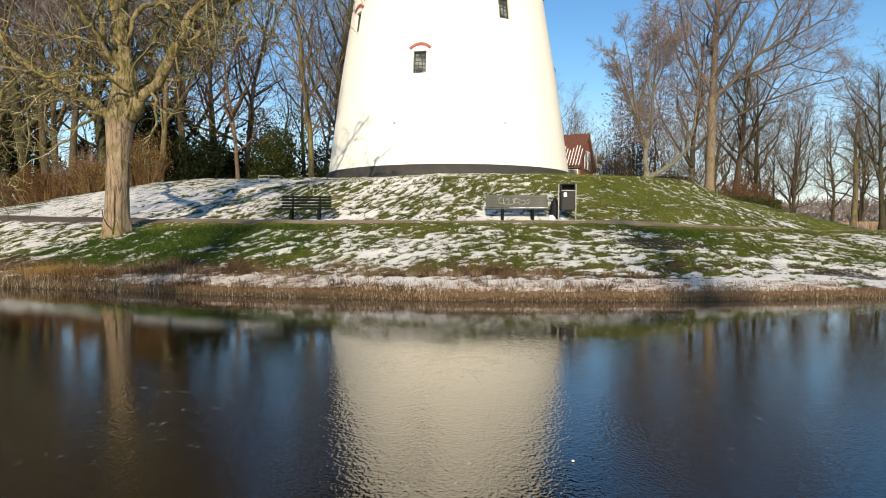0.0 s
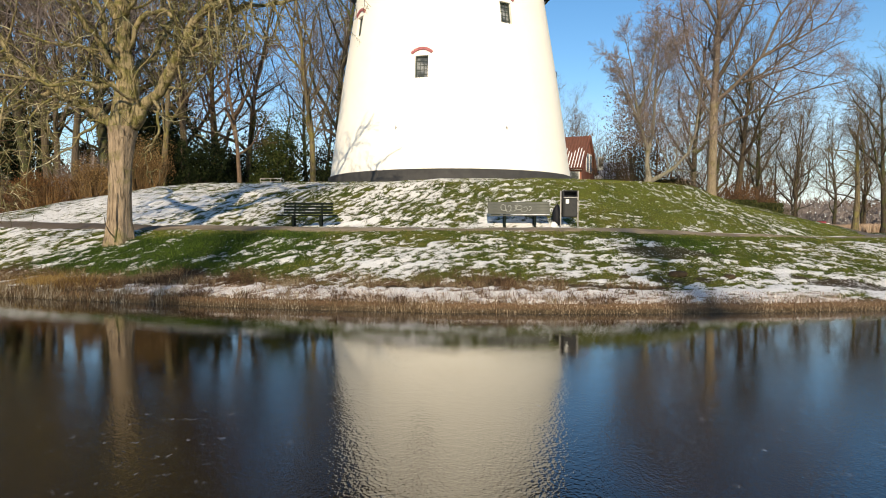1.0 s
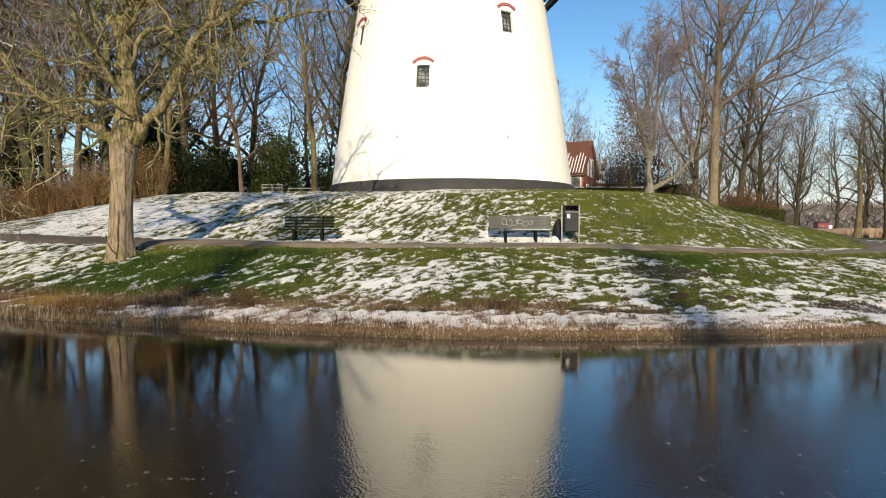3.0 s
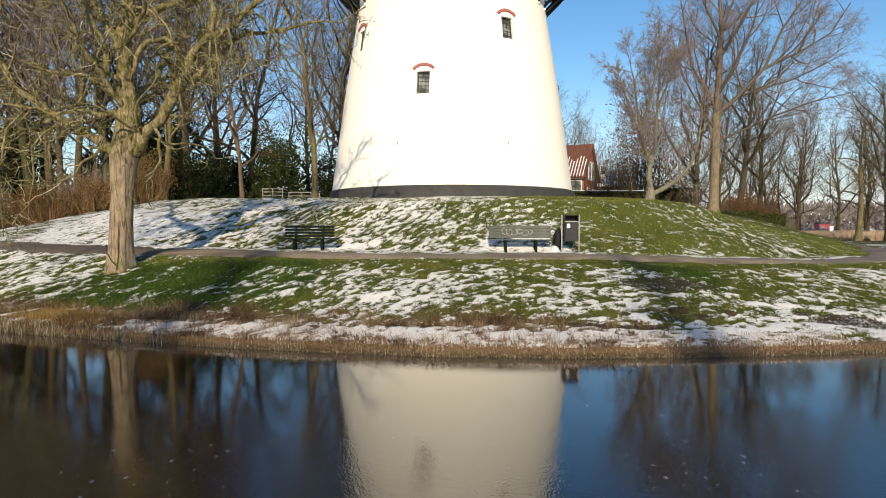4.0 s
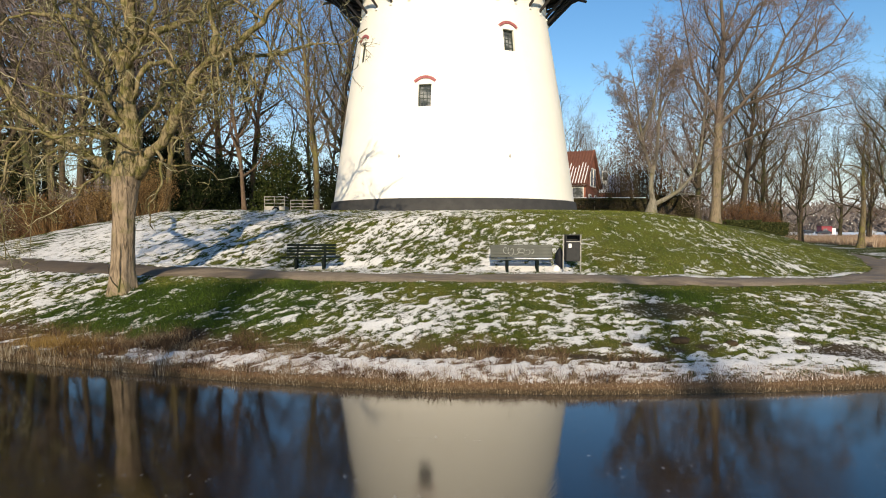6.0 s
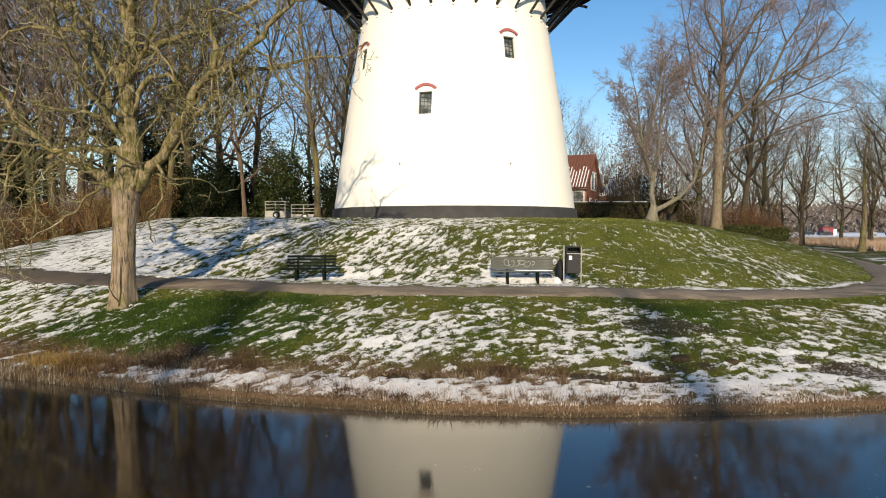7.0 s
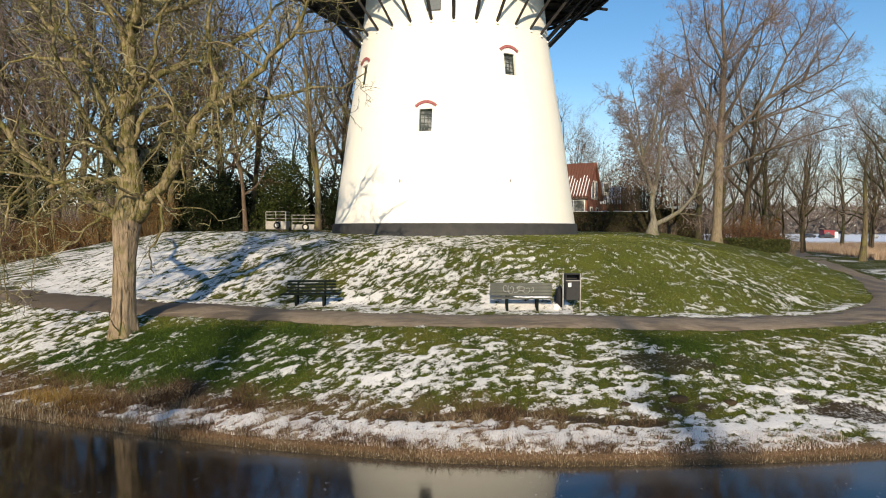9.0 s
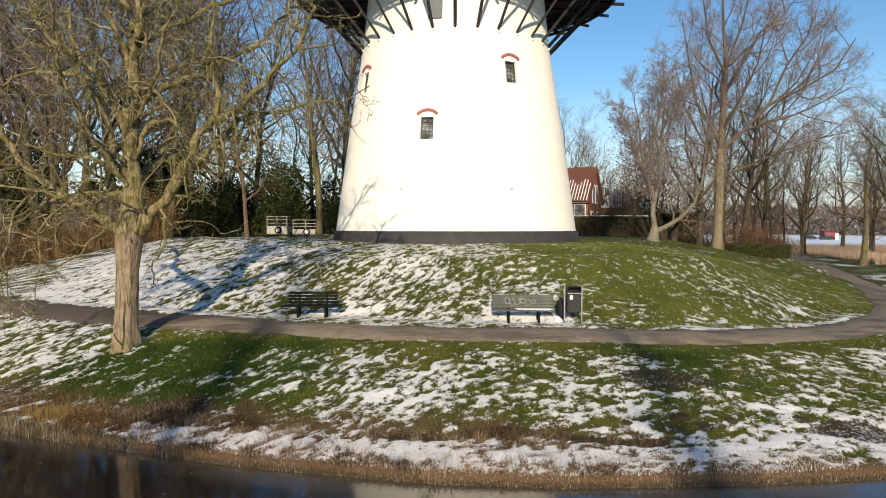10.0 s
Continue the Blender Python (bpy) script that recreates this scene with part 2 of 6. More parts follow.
M = {
    "ground": ground_material(),
    "ice": ice_material(),
    "asphalt": asphalt_material(),
    "plaster": speckled("cream_limewash", (0.86, 0.825, 0.735), (0.90, 0.87, 0.79), 0.9, 0.85, 0.2, 0, 0.25, 0.02),
    "tar": speckled("tarred_plinth", (0.030, 0.030, 0.030), (0.060, 0.058, 0.055), 2.0, 0.7, 0.3, 0, 0.4, 0.02),
    "red_brick": speckled("red_painted_brick", (0.29, 0.085, 0.090), (0.43, 0.150, 0.150), 9.0, 0.8),
    "earth": speckled("dark_damp_earth", (0.026, 0.019, 0.012), (0.085, 0.060, 0.036), 14, 0.95, 0.1, 0, 0.9, 0.03),
    "black_wood": speckled("black_tarred_timber", (0.014, 0.013, 0.014), (0.040, 0.037, 0.037), 5, 0.65, 0.3, 0, 0.4, 0.01, (1, 1, 0.3)),
    "green_frame": speckled("dark_green_paint", (0.020, 0.032, 0.026), (0.035, 0.050, 0.040), 8, 0.45, 0.4),
    "white_bar": speckled("grey_window_paint", (0.28, 0.29, 0.27), (0.40, 0.41, 0.39), 12, 0.5, 0.4),
    "grey_door": speckled("grey_painted_boards", (0.10, 0.12, 0.14), (0.16, 0.18, 0.20), 6, 0.6),
    "bench_green": speckled("dark_green_bench_paint", (0.004, 0.007, 0.006), (0.010, 0.015, 0.013), 14, 0.8, 0.08),
    "bench_grey": speckled("weathered_grey_planks", (0.052, 0.056, 0.050), (0.130, 0.134, 0.118), 7, 0.8, 0.2, 0, 0.4, 0.008, (0.25, 1, 1)),
    "zinc": speckled("dull_zinc_sheet", (0.24, 0.23, 0.22), (0.42, 0.41, 0.39), 6, 0.6, 0.4),
    "steel": speckled("galvanised_steel", (0.26, 0.26, 0.25), (0.40, 0.39, 0.37), 20, 0.45, 0.5, 0.7),
    "bin_grey": speckled("anthracite_bin_sheet", (0.022, 0.023, 0.024), (0.040, 0.041, 0.042), 12, 0.65, 0.2),
    "black": speckled("black_plastic", (0.007, 0.008, 0.011), (0.014, 0.015, 0.020), 9, 0.7, 0.2),
    "rubber": speckled("tyre_rubber", (0.012, 0.012, 0.012), (0.028, 0.027, 0.026), 9, 0.8, 0.3),
    "white_paint": speckled("white_paint", (0.66, 0.66, 0.64), (0.80, 0.80, 0.78), 9, 0.5, 0.4),
    "snow": speckled("crusted_snow", (0.72, 0.75, 0.81), (0.87, 0.88, 0.90), 9, 0.6, 0.3, 0, 0.6, 0.03),
    "brick": speckled("brown_red_brick", (0.23, 0.085, 0.060), (0.40, 0.175, 0.120), 7, 0.85),
    "tile": speckled("red_brown_roof_tile", (0.095, 0.040, 0.030), (0.180, 0.078, 0.056), 4, 0.75),
    "red_sheet": speckled("red_kiosk_paint", (0.190, 0.024, 0.034), (0.260, 0.040, 0.050), 1.5, 0.5, 0.4),
    "car_dark": speckled("dark_car_paint", (0.020, 0.022, 0.028), (0.035, 0.038, 0.045), 3, 0.25, 0.5),
    "car_grey": speckled("silver_car_paint", (0.30, 0.31, 0.33), (0.42, 0.43, 0.45), 3, 0.3, 0.5, 0.4),
    "bark_hero": bark("mossy_grey_bark", (0.056, 0.040, 0.027), (0.320, 0.245, 0.172), (0.160, 0.148, 0.055), 0.26, 14),
    "bark_limb": bark("lichened_limb_bark", (0.016, 0.012, 0.006), (0.310, 0.250, 0.145), (0.125, 0.120, 0.030), 0.50, 16, 4.0),
    "bark_moss": bark("yellow_green_lichen_bark", (0.018, 0.013, 0.009), (0.190, 0.152, 0.096), (0.205, 0.188, 0.056), 0.42),
    "bark_brown": bark("brown_bark", (0.030, 0.023, 0.017), (0.115, 0.087, 0.062), (0.095, 0.088, 0.030), 0.35),
    "bark_tan": bark("smooth_tan_bark", (0.110, 0.085, 0.058), (0.265, 0.215, 0.150), (0.150, 0.140, 0.060), 0.25),
    "bark_dark": bark("dark_damp_bark", (0.022, 0.018, 0.015), (0.075, 0.060, 0.045), (0.070, 0.085, 0.025), 0.45),
    "bark_mauve": bark("grey_brown_limb_bark", (0.060, 0.046, 0.038), (0.170, 0.135, 0.108), (0.130, 0.120, 0.060), 0.25),
    "bark_red": bark("red_brown_bark", (0.055, 0.036, 0.024), (0.185, 0.128, 0.090), (0.130, 0.110, 0.045), 0.3),
    "twig_hero": islands("lichened_twigs", [(0.0, (0.022, 0.019, 0.009)), (0.45, (0.108, 0.100, 0.044)), (0.8, (0.255, 0.238, 0.118)), (1.0, (0.470, 0.440, 0.310))], patch=0.6),
    "twig_brown": islands("purple_brown_twigs", [(0.0, (0.080, 0.058, 0.054)), (0.5, (0.195, 0.150, 0.135)), (1.0, (0.340, 0.280, 0.250))]),
    "twig_wood": islands("grey_brown_twigs", [(0.0, (0.060, 0.048, 0.048)), (0.5, (0.150, 0.122, 0.116)), (1.0, (0.280, 0.235, 0.220))]),
    "twig_red": islands("red_brown_twigs", [(0.0, (0.038, 0.021, 0.014)), (0.5, (0.082, 0.047, 0.029)), (1.0, (0.150, 0.090, 0.052))]),
    "twig_olive": islands("olive_twigs", [(0.0, (0.060, 0.046, 0.033)), (0.5, (0.132, 0.106, 0.076)), (1.0, (0.230, 0.190, 0.138))]),
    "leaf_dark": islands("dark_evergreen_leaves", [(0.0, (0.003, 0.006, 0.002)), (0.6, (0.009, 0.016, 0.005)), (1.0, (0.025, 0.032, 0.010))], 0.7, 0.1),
    "leaf_brown": islands("dry_beech_leaves", [(0.0, (0.055, 0.025, 0.010)), (0.5, (0.120, 0.058, 0.021)), (1.0, (0.210, 0.115, 0.045))]),
    "leaf_gold": islands("golden_dry_leaves", [(0.0, (0.060, 0.035, 0.013)), (0.5, (0.161, 0.098, 0.040)), (1.0, (0.300, 0.199, 0.092))]),
    # narrow range of tone: distance haze is put into the twig colour
    "woods_far": islands("hazy_far_twigs", [(0.0, (0.125, 0.104, 0.096)), (1.0, (0.175, 0.148, 0.136))]),
    "bark_grey": bark("smooth_grey_bark", (0.090, 0.080, 0.060), (0.250, 0.228, 0.180), (0.170, 0.165, 0.070), 0.25),
    "twig_gold": islands("golden_brown_twigs", [(0.0, (0.027, 0.015, 0.006)), (0.5, (0.092, 0.054, 0.024)), (1.0, (0.204, 0.129, 0.061))]),
    "leaf_hedge": islands("dull_hedge_leaves", [(0.0, (0.014, 0.013, 0.006)), (0.6, (0.042, 0.036, 0.016)), (1.0, (0.100, 0.075, 0.034))]),
    "leaf_low": islands("dark_mixed_hedge_leaves", [(0.0, (0.014, 0.022, 0.007)), (0.6, (0.040, 0.052, 0.016)), (1.0, (0.095, 0.085, 0.032))]),
    "leaf_green": islands("green_hedge_leaves", [(0.0, (0.017, 0.029, 0.008)), (0.6, (0.049, 0.068, 0.017)), (1.0, (0.111, 0.115, 0.038))]),
    "reed": islands("dry_frosted_reed", [(0.0, (0.018, 0.011, 0.006)), (0.45, (0.070, 0.047, 0.025)), (0.8, (0.160, 0.121, 0.074)), (1.0, (0.344, 0.308, 0.247))], patch=2.4),
    "reed_grey": islands("grey_tan_reed_stubs", [(0.0, (0.036, 0.025, 0.015)), (0.35, (0.150, 0.110, 0.068)), (0.8, (0.280, 0.215, 0.145)), (1.0, (0.420, 0.345, 0.260))], patch=1.4),
    "gold_grass": islands("golden_dry_grass", [(0.0, (0.060, 0.034, 0.010)), (0.5, (0.170, 0.105, 0.032)), (1.0, (0.340, 0.225, 0.085))], patch=1.2),
    "frost": islands("frosted_stubble", [(0.0, (0.110, 0.072, 0.050)), (0.4, (0.290, 0.215, 0.170)), (0.75, (0.520, 0.440, 0.400)), (1.0, (0.760, 0.730, 0.720))], patch=1.5),
    "reed_far": islands("pale_dry_reed", [(0.0, (0.270, 0.175, 0.115)), (0.5, (0.430, 0.305, 0.215)), (1.0, (0.580, 0.460, 0.360))]),
    "weed": islands("dead_brown_weeds", [(0.0, (0.027, 0.014, 0.009)), (0.5, (0.100, 0.058, 0.032)), (0.85, (0.200, 0.136, 0.081)), (1.0, (0.336, 0.282, 0.199))], patch=2.4),
    "blade_lush_shade": islands("lush_blades_with_shade", [(0.0, (0.010, 0.026, 0.004)), (0.6, (0.034, 0.066, 0.008)), (1.0, (0.085, 0.125, 0.018))], patch=1.4),
    "blade_dry": islands("dry_grass_blades", [(0.0, (0.052, 0.070, 0.011)), (0.5, (0.120, 0.146, 0.025)), (0.85, (0.184, 0.190, 0.045)), (1.0, (0.260, 0.215, 0.085))], patch=1.4),
    "dead_stem": islands("black_brown_stems", [(0.0, (0.010, 0.007, 0.005)), (0.7, (0.034, 0.022, 0.015)), (1.0, (0.090, 0.062, 0.040))]),
    "blade": islands("grass_blades", [(0.0, (0.026, 0.044, 0.007)), (0.5, (0.082, 0.110, 0.016)), (0.85, (0.150, 0.160, 0.032)), (1.0, (0.220, 0.180, 0.070))], patch=1.6),
}


def glass_material():
    k = Nodes("window_glass_painted_reflection", 0.08, 0.5)
    # pale grey patches in the base colour stand for reflections
    k.colour(k.ramp(k.noise(2.2, 3), (0.4, (0.055, 0.062, 0.062)), (0.62, (0.26, 0.27, 0.27))))
    k.bump(k.noise(3, 2), 0.05, 0.01)
    return k.mat


M["glass"] = glass_material()


# ------------------------------------------------------------------ mesh helpers
class Geo:
    """Gathers vertices and faces of one mesh."""

    def __init__(self):
        self.v, self.f = [], []

    def add(self, verts, faces, m=None):
        o = len(self.v)
        self.v.extend([tuple(m @ Vector(p)) for p in verts] if m else [tuple(p) for p in verts])
        self.f.extend([tuple(o + i for i in q) for q in faces])
        return self

    def box(self, centre, size, bevel=0.0, m=None):
        """A box whose twelve edges are cut off by the bevel."""
        cx, cy, cz = centre
        hx, hy, hz = (s / 2 for s in size)
        b = min(bevel, 0.45 * min(size))
        if b <= 0:
            vs = [(cx + i * hx, cy + j * hy, cz + k * hz) for i in (-1, 1) for j in (-1, 1) for k in (-1, 1)]
            return self.add(vs, [(0, 1, 3, 2), (4, 6, 7, 5), (0, 4, 5, 1), (2, 3, 7, 6), (0, 2, 6, 4), (1, 5, 7, 3)], m)
        bm = bmesh.new()
        bmesh.ops.create_cube(bm, size=1.0, matrix=Matrix.Translation(centre) @ Matrix.Diagonal((*size, 1)))
        bmesh.ops.bevel(bm, geom=bm.edges[:], offset=b, segments=1, affect="EDGES")
        bm.verts.index_update()
        self.add([v.co for v in bm.verts], [[v.index for v in f.verts] for f in bm.faces], m)
        bm.free()
        return self

    def tube(self, pts, radii, sides=6, cap=True):
        pts = [Vector(p) for p in pts]
        if not hasattr(radii, "__len__"):
            radii = [radii] * len(pts)
        o, n = len(self.v), len(pts)
        d = (pts[-1] - pts[0]).normalized()
        a = Vector((0, 0, 1)) if abs(d.z) < 0.9 else Vector((1, 0, 0))
        u = d.cross(a).normalized()
        for i in range(n):
            d = (pts[min(i + 1, n - 1)] - pts[max(i - 1, 0)]).normalized()
            w = d.cross(u).normalized()
            u = w.cross(d).normalized()
            for k in range(sides):
                t = 2 * math.pi * k / sides
                self.v.append(tuple(pts[i] + (u * math.cos(t) + w * math.sin(t)) * radii[i]))
        for i in range(n - 1):
            for k in range(sides):
                k2 = (k + 1) % sides
                self.f.append((o + i * sides + k, o + i * sides + k2, o + (i + 1) * sides + k2, o + (i + 1) * sides + k))
        if cap:
            self.f.append(tuple(o + k for k in reversed(range(sides))))
            self.f.append(tuple(o + (n - 1) * sides + k for k in range(sides)))
        return self

    def ribbon(self, pts, radii, side):
        """A flat tapering twig that ends in a point."""
        o, n = len(self.v), len(pts)
        for p, r in zip(pts[:-1], radii):
            self.v.append(tuple(p - side * r))
            self.v.append(tuple(p + side * r))
        self.v.append(tuple(pts[-1]))
        for i in range(n - 2):
            self.f.append((o + 2 * i, o + 2 * i + 1, o + 2 * i + 3, o + 2 * i + 2))
        self.f.append((o + 2 * n - 4, o + 2 * n - 3, o + 2 * n - 2))
        return self

    def lathe(self, profile, sides=64, centre=(0, 0), closed=False):
        o = len(self.v)
        for r, z in profile:
            for k in range(sides):
                t = 2 * math.pi * k / sides
                self.v.append((centre[0] + r * math.cos(t), centre[1] + r * math.sin(t), z))
        rings = len(profile)
        for i in range(rings if closed else rings - 1):
            for k in range(sides):
                k2, j = (k + 1) % sides, (i + 1) % rings
                self.f.append((o + i * sides + k, o + i * sides + k2, o + j * sides + k2, o + j * sides + k))
        return self

    def mesh(self, name, mat, smooth=False):
        me = bpy.data.meshes.new(name)
        me.from_pydata(self.v, [], self.f)
        me.materials.append(mat)
        if smooth:
            me.shade_smooth()
        me.update()
        return me


def part(name, geo, mat, parent=None, label="", smooth=False):
    me = geo.mesh(name, mat, smooth) if isinstance(geo, Geo) else geo
    ob = new(name, me)
    if parent:
        ob.parent = parent
    if label:
        ob["label"] = label
    return ob


def thing(name, at, label, category, group="", kind="", turn=0.0):
    ob = new(name)
    ob.matrix_world = pose(*at, 0, 0, turn)
    return tagged(ob, label, category, group, kind)


def fast_mesh(name, verts, tris, mat):
    """A mesh from numpy arrays of triangles or quads."""
    me = bpy.data.meshes.new(name)
    n, c = tris.shape
    me.vertices.add(len(verts))
    me.vertices.foreach_set("co", np.asarray(verts, dtype=np.float32).ravel())
    me.loops.add(n * c)
    me.loops.foreach_set("vertex_index", tris.astype(np.int32).ravel())
    me.polygons.add(n)
    me.polygons.foreach_set("loop_start", np.arange(0, n * c, c, dtype=np.int32))
    me.update(calc_edges=True)
    me.materials.append(mat)
    return me


# ------------------------------------------------------------------ the lie of the land
AXIS = (0.36, 41.5)
WATER = 0.08
SHORE_X = (-60, -30, -20, -11, -9.1, -7.7, -6, -4.4, -2.5, -0.1, 2.3, 4.5, 6.2, 8.85, 14, 24, 45, 70)
SHORE_Y = (34, 25, 19, 15.15, 14.5, 14.05, 13.5, 13.05, 12.65, 12.2, 12.05, 12.15, 12.25, 12.6, 13.8, 17, 26, 40)
BANK_S = (-6, -1.5, -0.3, 0.0, 0.25, 2, 4, 6, 7.5, 9)
BANK_Z = (-1.5, -0.7, -0.12, 0.04, 0.24, 0.46, 0.98, 1.50, 1.73, 1.75)
PATH = ((-60, 46), (-30, 31.5), (-17.2, 25.2), (-12.5, 23.4), (-9, 22.3), (-5, 21.3), (-1, 20.4), (3, 20.3), (6.5, 20.4), (9.5, 21.0),
        (12.7, 22.2), (15.8, 24.0), (18.6, 26.4), (21.4, 29.8), (25.0, 36.5), (30.4, 48.5), (42, 74), (68, 130))


# the mound's ridge: place, radius of its foot and of its flat top, height, steepness
RIDGE = ((-9.8, 46.3, 20.85, 10.5, 4.40, 0.1), (3.5, 41.8, 19.3, 8.6, 4.26, 1.0), (10.3, 46.8, 18.1, 5.4, 4.34, 0.25))


def lattice(seed):
    return np.random.RandomState(seed).rand(256, 256)


def value_noise(x, y, grid):
    xi, yi = np.floor(x).astype(int), np.floor(y).astype(int)
    fx, fy = x - xi, y - yi
    fx, fy = fx * fx * (3 - 2 * fx), fy * fy * (3 - 2 * fy)
    a, b = grid[xi % 256, yi % 256], grid[(xi + 1) % 256, yi % 256]
    c, d = grid[xi % 256, (yi + 1) % 256], grid[(xi + 1) % 256, (yi + 1) % 256]
    return (a * (1 - fx) + b * fx) * (1 - fy) + (c * (1 - fx) + d * fx) * fy


def fbm(x, y, seed, octaves=4, gain=0.55):
    total, amp, norm = 0, 1.0, 0
    for o in range(octaves):
        total = total + amp * value_noise(x * 2 ** o + 17.3 * o, y * 2 ** o + 9.1 * o, lattice(seed + o))
        norm += amp
        amp *= gain
    return total / norm


def smooth(a, b, x):
    t = np.clip((x - a) / (b - a), 0, 1)
    return t * t * (3 - 2 * t)


def level(x):
    """Height of the lawn along the path."""
    return np.interp(x, (-40, -20, -9, -4, 5, 9, 14, 30), (2.2, 2.05, 1.80, 1.75, 1.72, 1.58, 1.38, 1.3))


def height(x, y):
    x, y = np.asarray(x, float), np.asarray(y, float)
    s = y - np.interp(x, SHORE_X, SHORE_Y)
    far_bank = np.maximum(s, np.maximum(-26 - y, np.abs(x) - 64))
    low = np.interp(far_bank, BANK_S, BANK_Z) * np.where(far_bank > 0, level(x) / 1.75, 1)
    near = np.full(x.shape, 1e9)
    foot, flat, crest, steep = (np.zeros(x.shape) for _ in range(4))
    for (ax, ay, *ka), (bx, by, *kb) in zip(RIDGE, RIDGE[1:]):
        t = np.clip(((x - ax) * (bx - ax) + (y - ay) * (by - ay)) / ((bx - ax) ** 2 + (by - ay) ** 2), 0, 1)
        dy = y - ay - t * (by - ay)
        d = np.hypot(x - ax - t * (bx - ax), np.where(dy > 0, 0.3 * dy, dy))
        nearer = d < near
        for field_, p, q in zip((foot, flat, crest, steep), ka, kb):
            field_[nearer] = (p + t * (q - p))[nearer]
        near = np.minimum(near, d)
    q = np.clip((foot - near) / (foot - flat), 0, 1)
    rise = steep * np.interp(q, (0, 0.15, 0.33, 0.47, 0.72, 1), (0, 0.26, 0.52, 0.82, 0.94, 1)) + (1 - steep) * q
    z = low + rise * np.maximum(crest - low, 0)
    z = np.maximum(z, low + (3.1 - low) * smooth(9.0, 1.5, np.hypot(x - 24.0, y - 53.0)))
    z = z - 0.45 * np.exp(-((x + 14) / 7) ** 2 - ((y - 57.5) / 5.5) ** 2)
    rough = 0.05 * (fbm(x * 0.35, y * 0.35, 5) - 0.5) + 0.13 * (fbm(x * 0.9, y * 1.1, 8, 3) - 0.5)
    return z + rough * smooth(0.3, 1.5, far_bank)


def zed(x, y):
    return float(height(np.array([x]), np.array([y]))[0])


def path_curve():
    """The path's centre line as dense points with their left-hand normals."""
    p = np.array(PATH, float)
    out = []
    for i in range(len(p) - 1):
        a, b, c, d = p[max(i - 1, 0)], p[i], p[i + 1], p[min(i + 2, len(p) - 1)]
        for k in range(14):
            t = k / 14
            out.append(0.5 * (2 * b + (c - a) * t + (2 * a - 5 * b + 4 * c - d) * t * t + (3 * b - a - 3 * c + d) * t ** 3))
    out = np.array(out)
    g = np.gradient(out, axis=0)
    g /= np.linalg.norm(g, axis=1)[:, None]
    return out, np.stack([-g[:, 1], g[:, 0]], 1)


CURVE, NORMAL = path_curve()


def path_distance(x, y):
    """Signed distance from the path's centre line, positive on the mill's side; only fair near the path."""
    best = np.full(x.shape, 1e9)
    for (cx, cy) in CURVE[::3]:
        best = np.minimum(best, np.hypot(x - cx, y - cy))
    return best


def blob(x, y, cx, cy, rx, ry):
    return np.exp(-(((x - cx) / rx) ** 2 + ((y - cy) / ry) ** 2))


def drift(x, y):
    """The lie of the wind-raked snow: crinkled streaks that turn from one slant to the other along the bank."""
    total, weight = 0, 0
    bend = 0.5 * (fbm(x * 0.5, y * 0.5, 26, 2) - 0.5)
    for angle, middle, reach, seed in ((47, -6.5, 7.0, 21), (14, 5.5, 5.0, 22), (-30, 14.0, 7.5, 23)):
        c, d = math.cos(radians(angle)), math.sin(radians(angle))
        u, v = x * c + y * d + bend, y * c - x * d + bend
        w = np.exp(-((x - middle) / reach) ** 2) + 1e-4
        total = total + w * fbm(u * 2.0, v * 5.2, seed, 4, 0.84)
        weight = weight + w
    tufts = fbm(x * 5.5, y * 6.5, 27, 2, 0.7)
    return 0.5 + 1.3 * (0.8 * (total / weight - 0.5) + 0.36 * (tufts - 0.5))


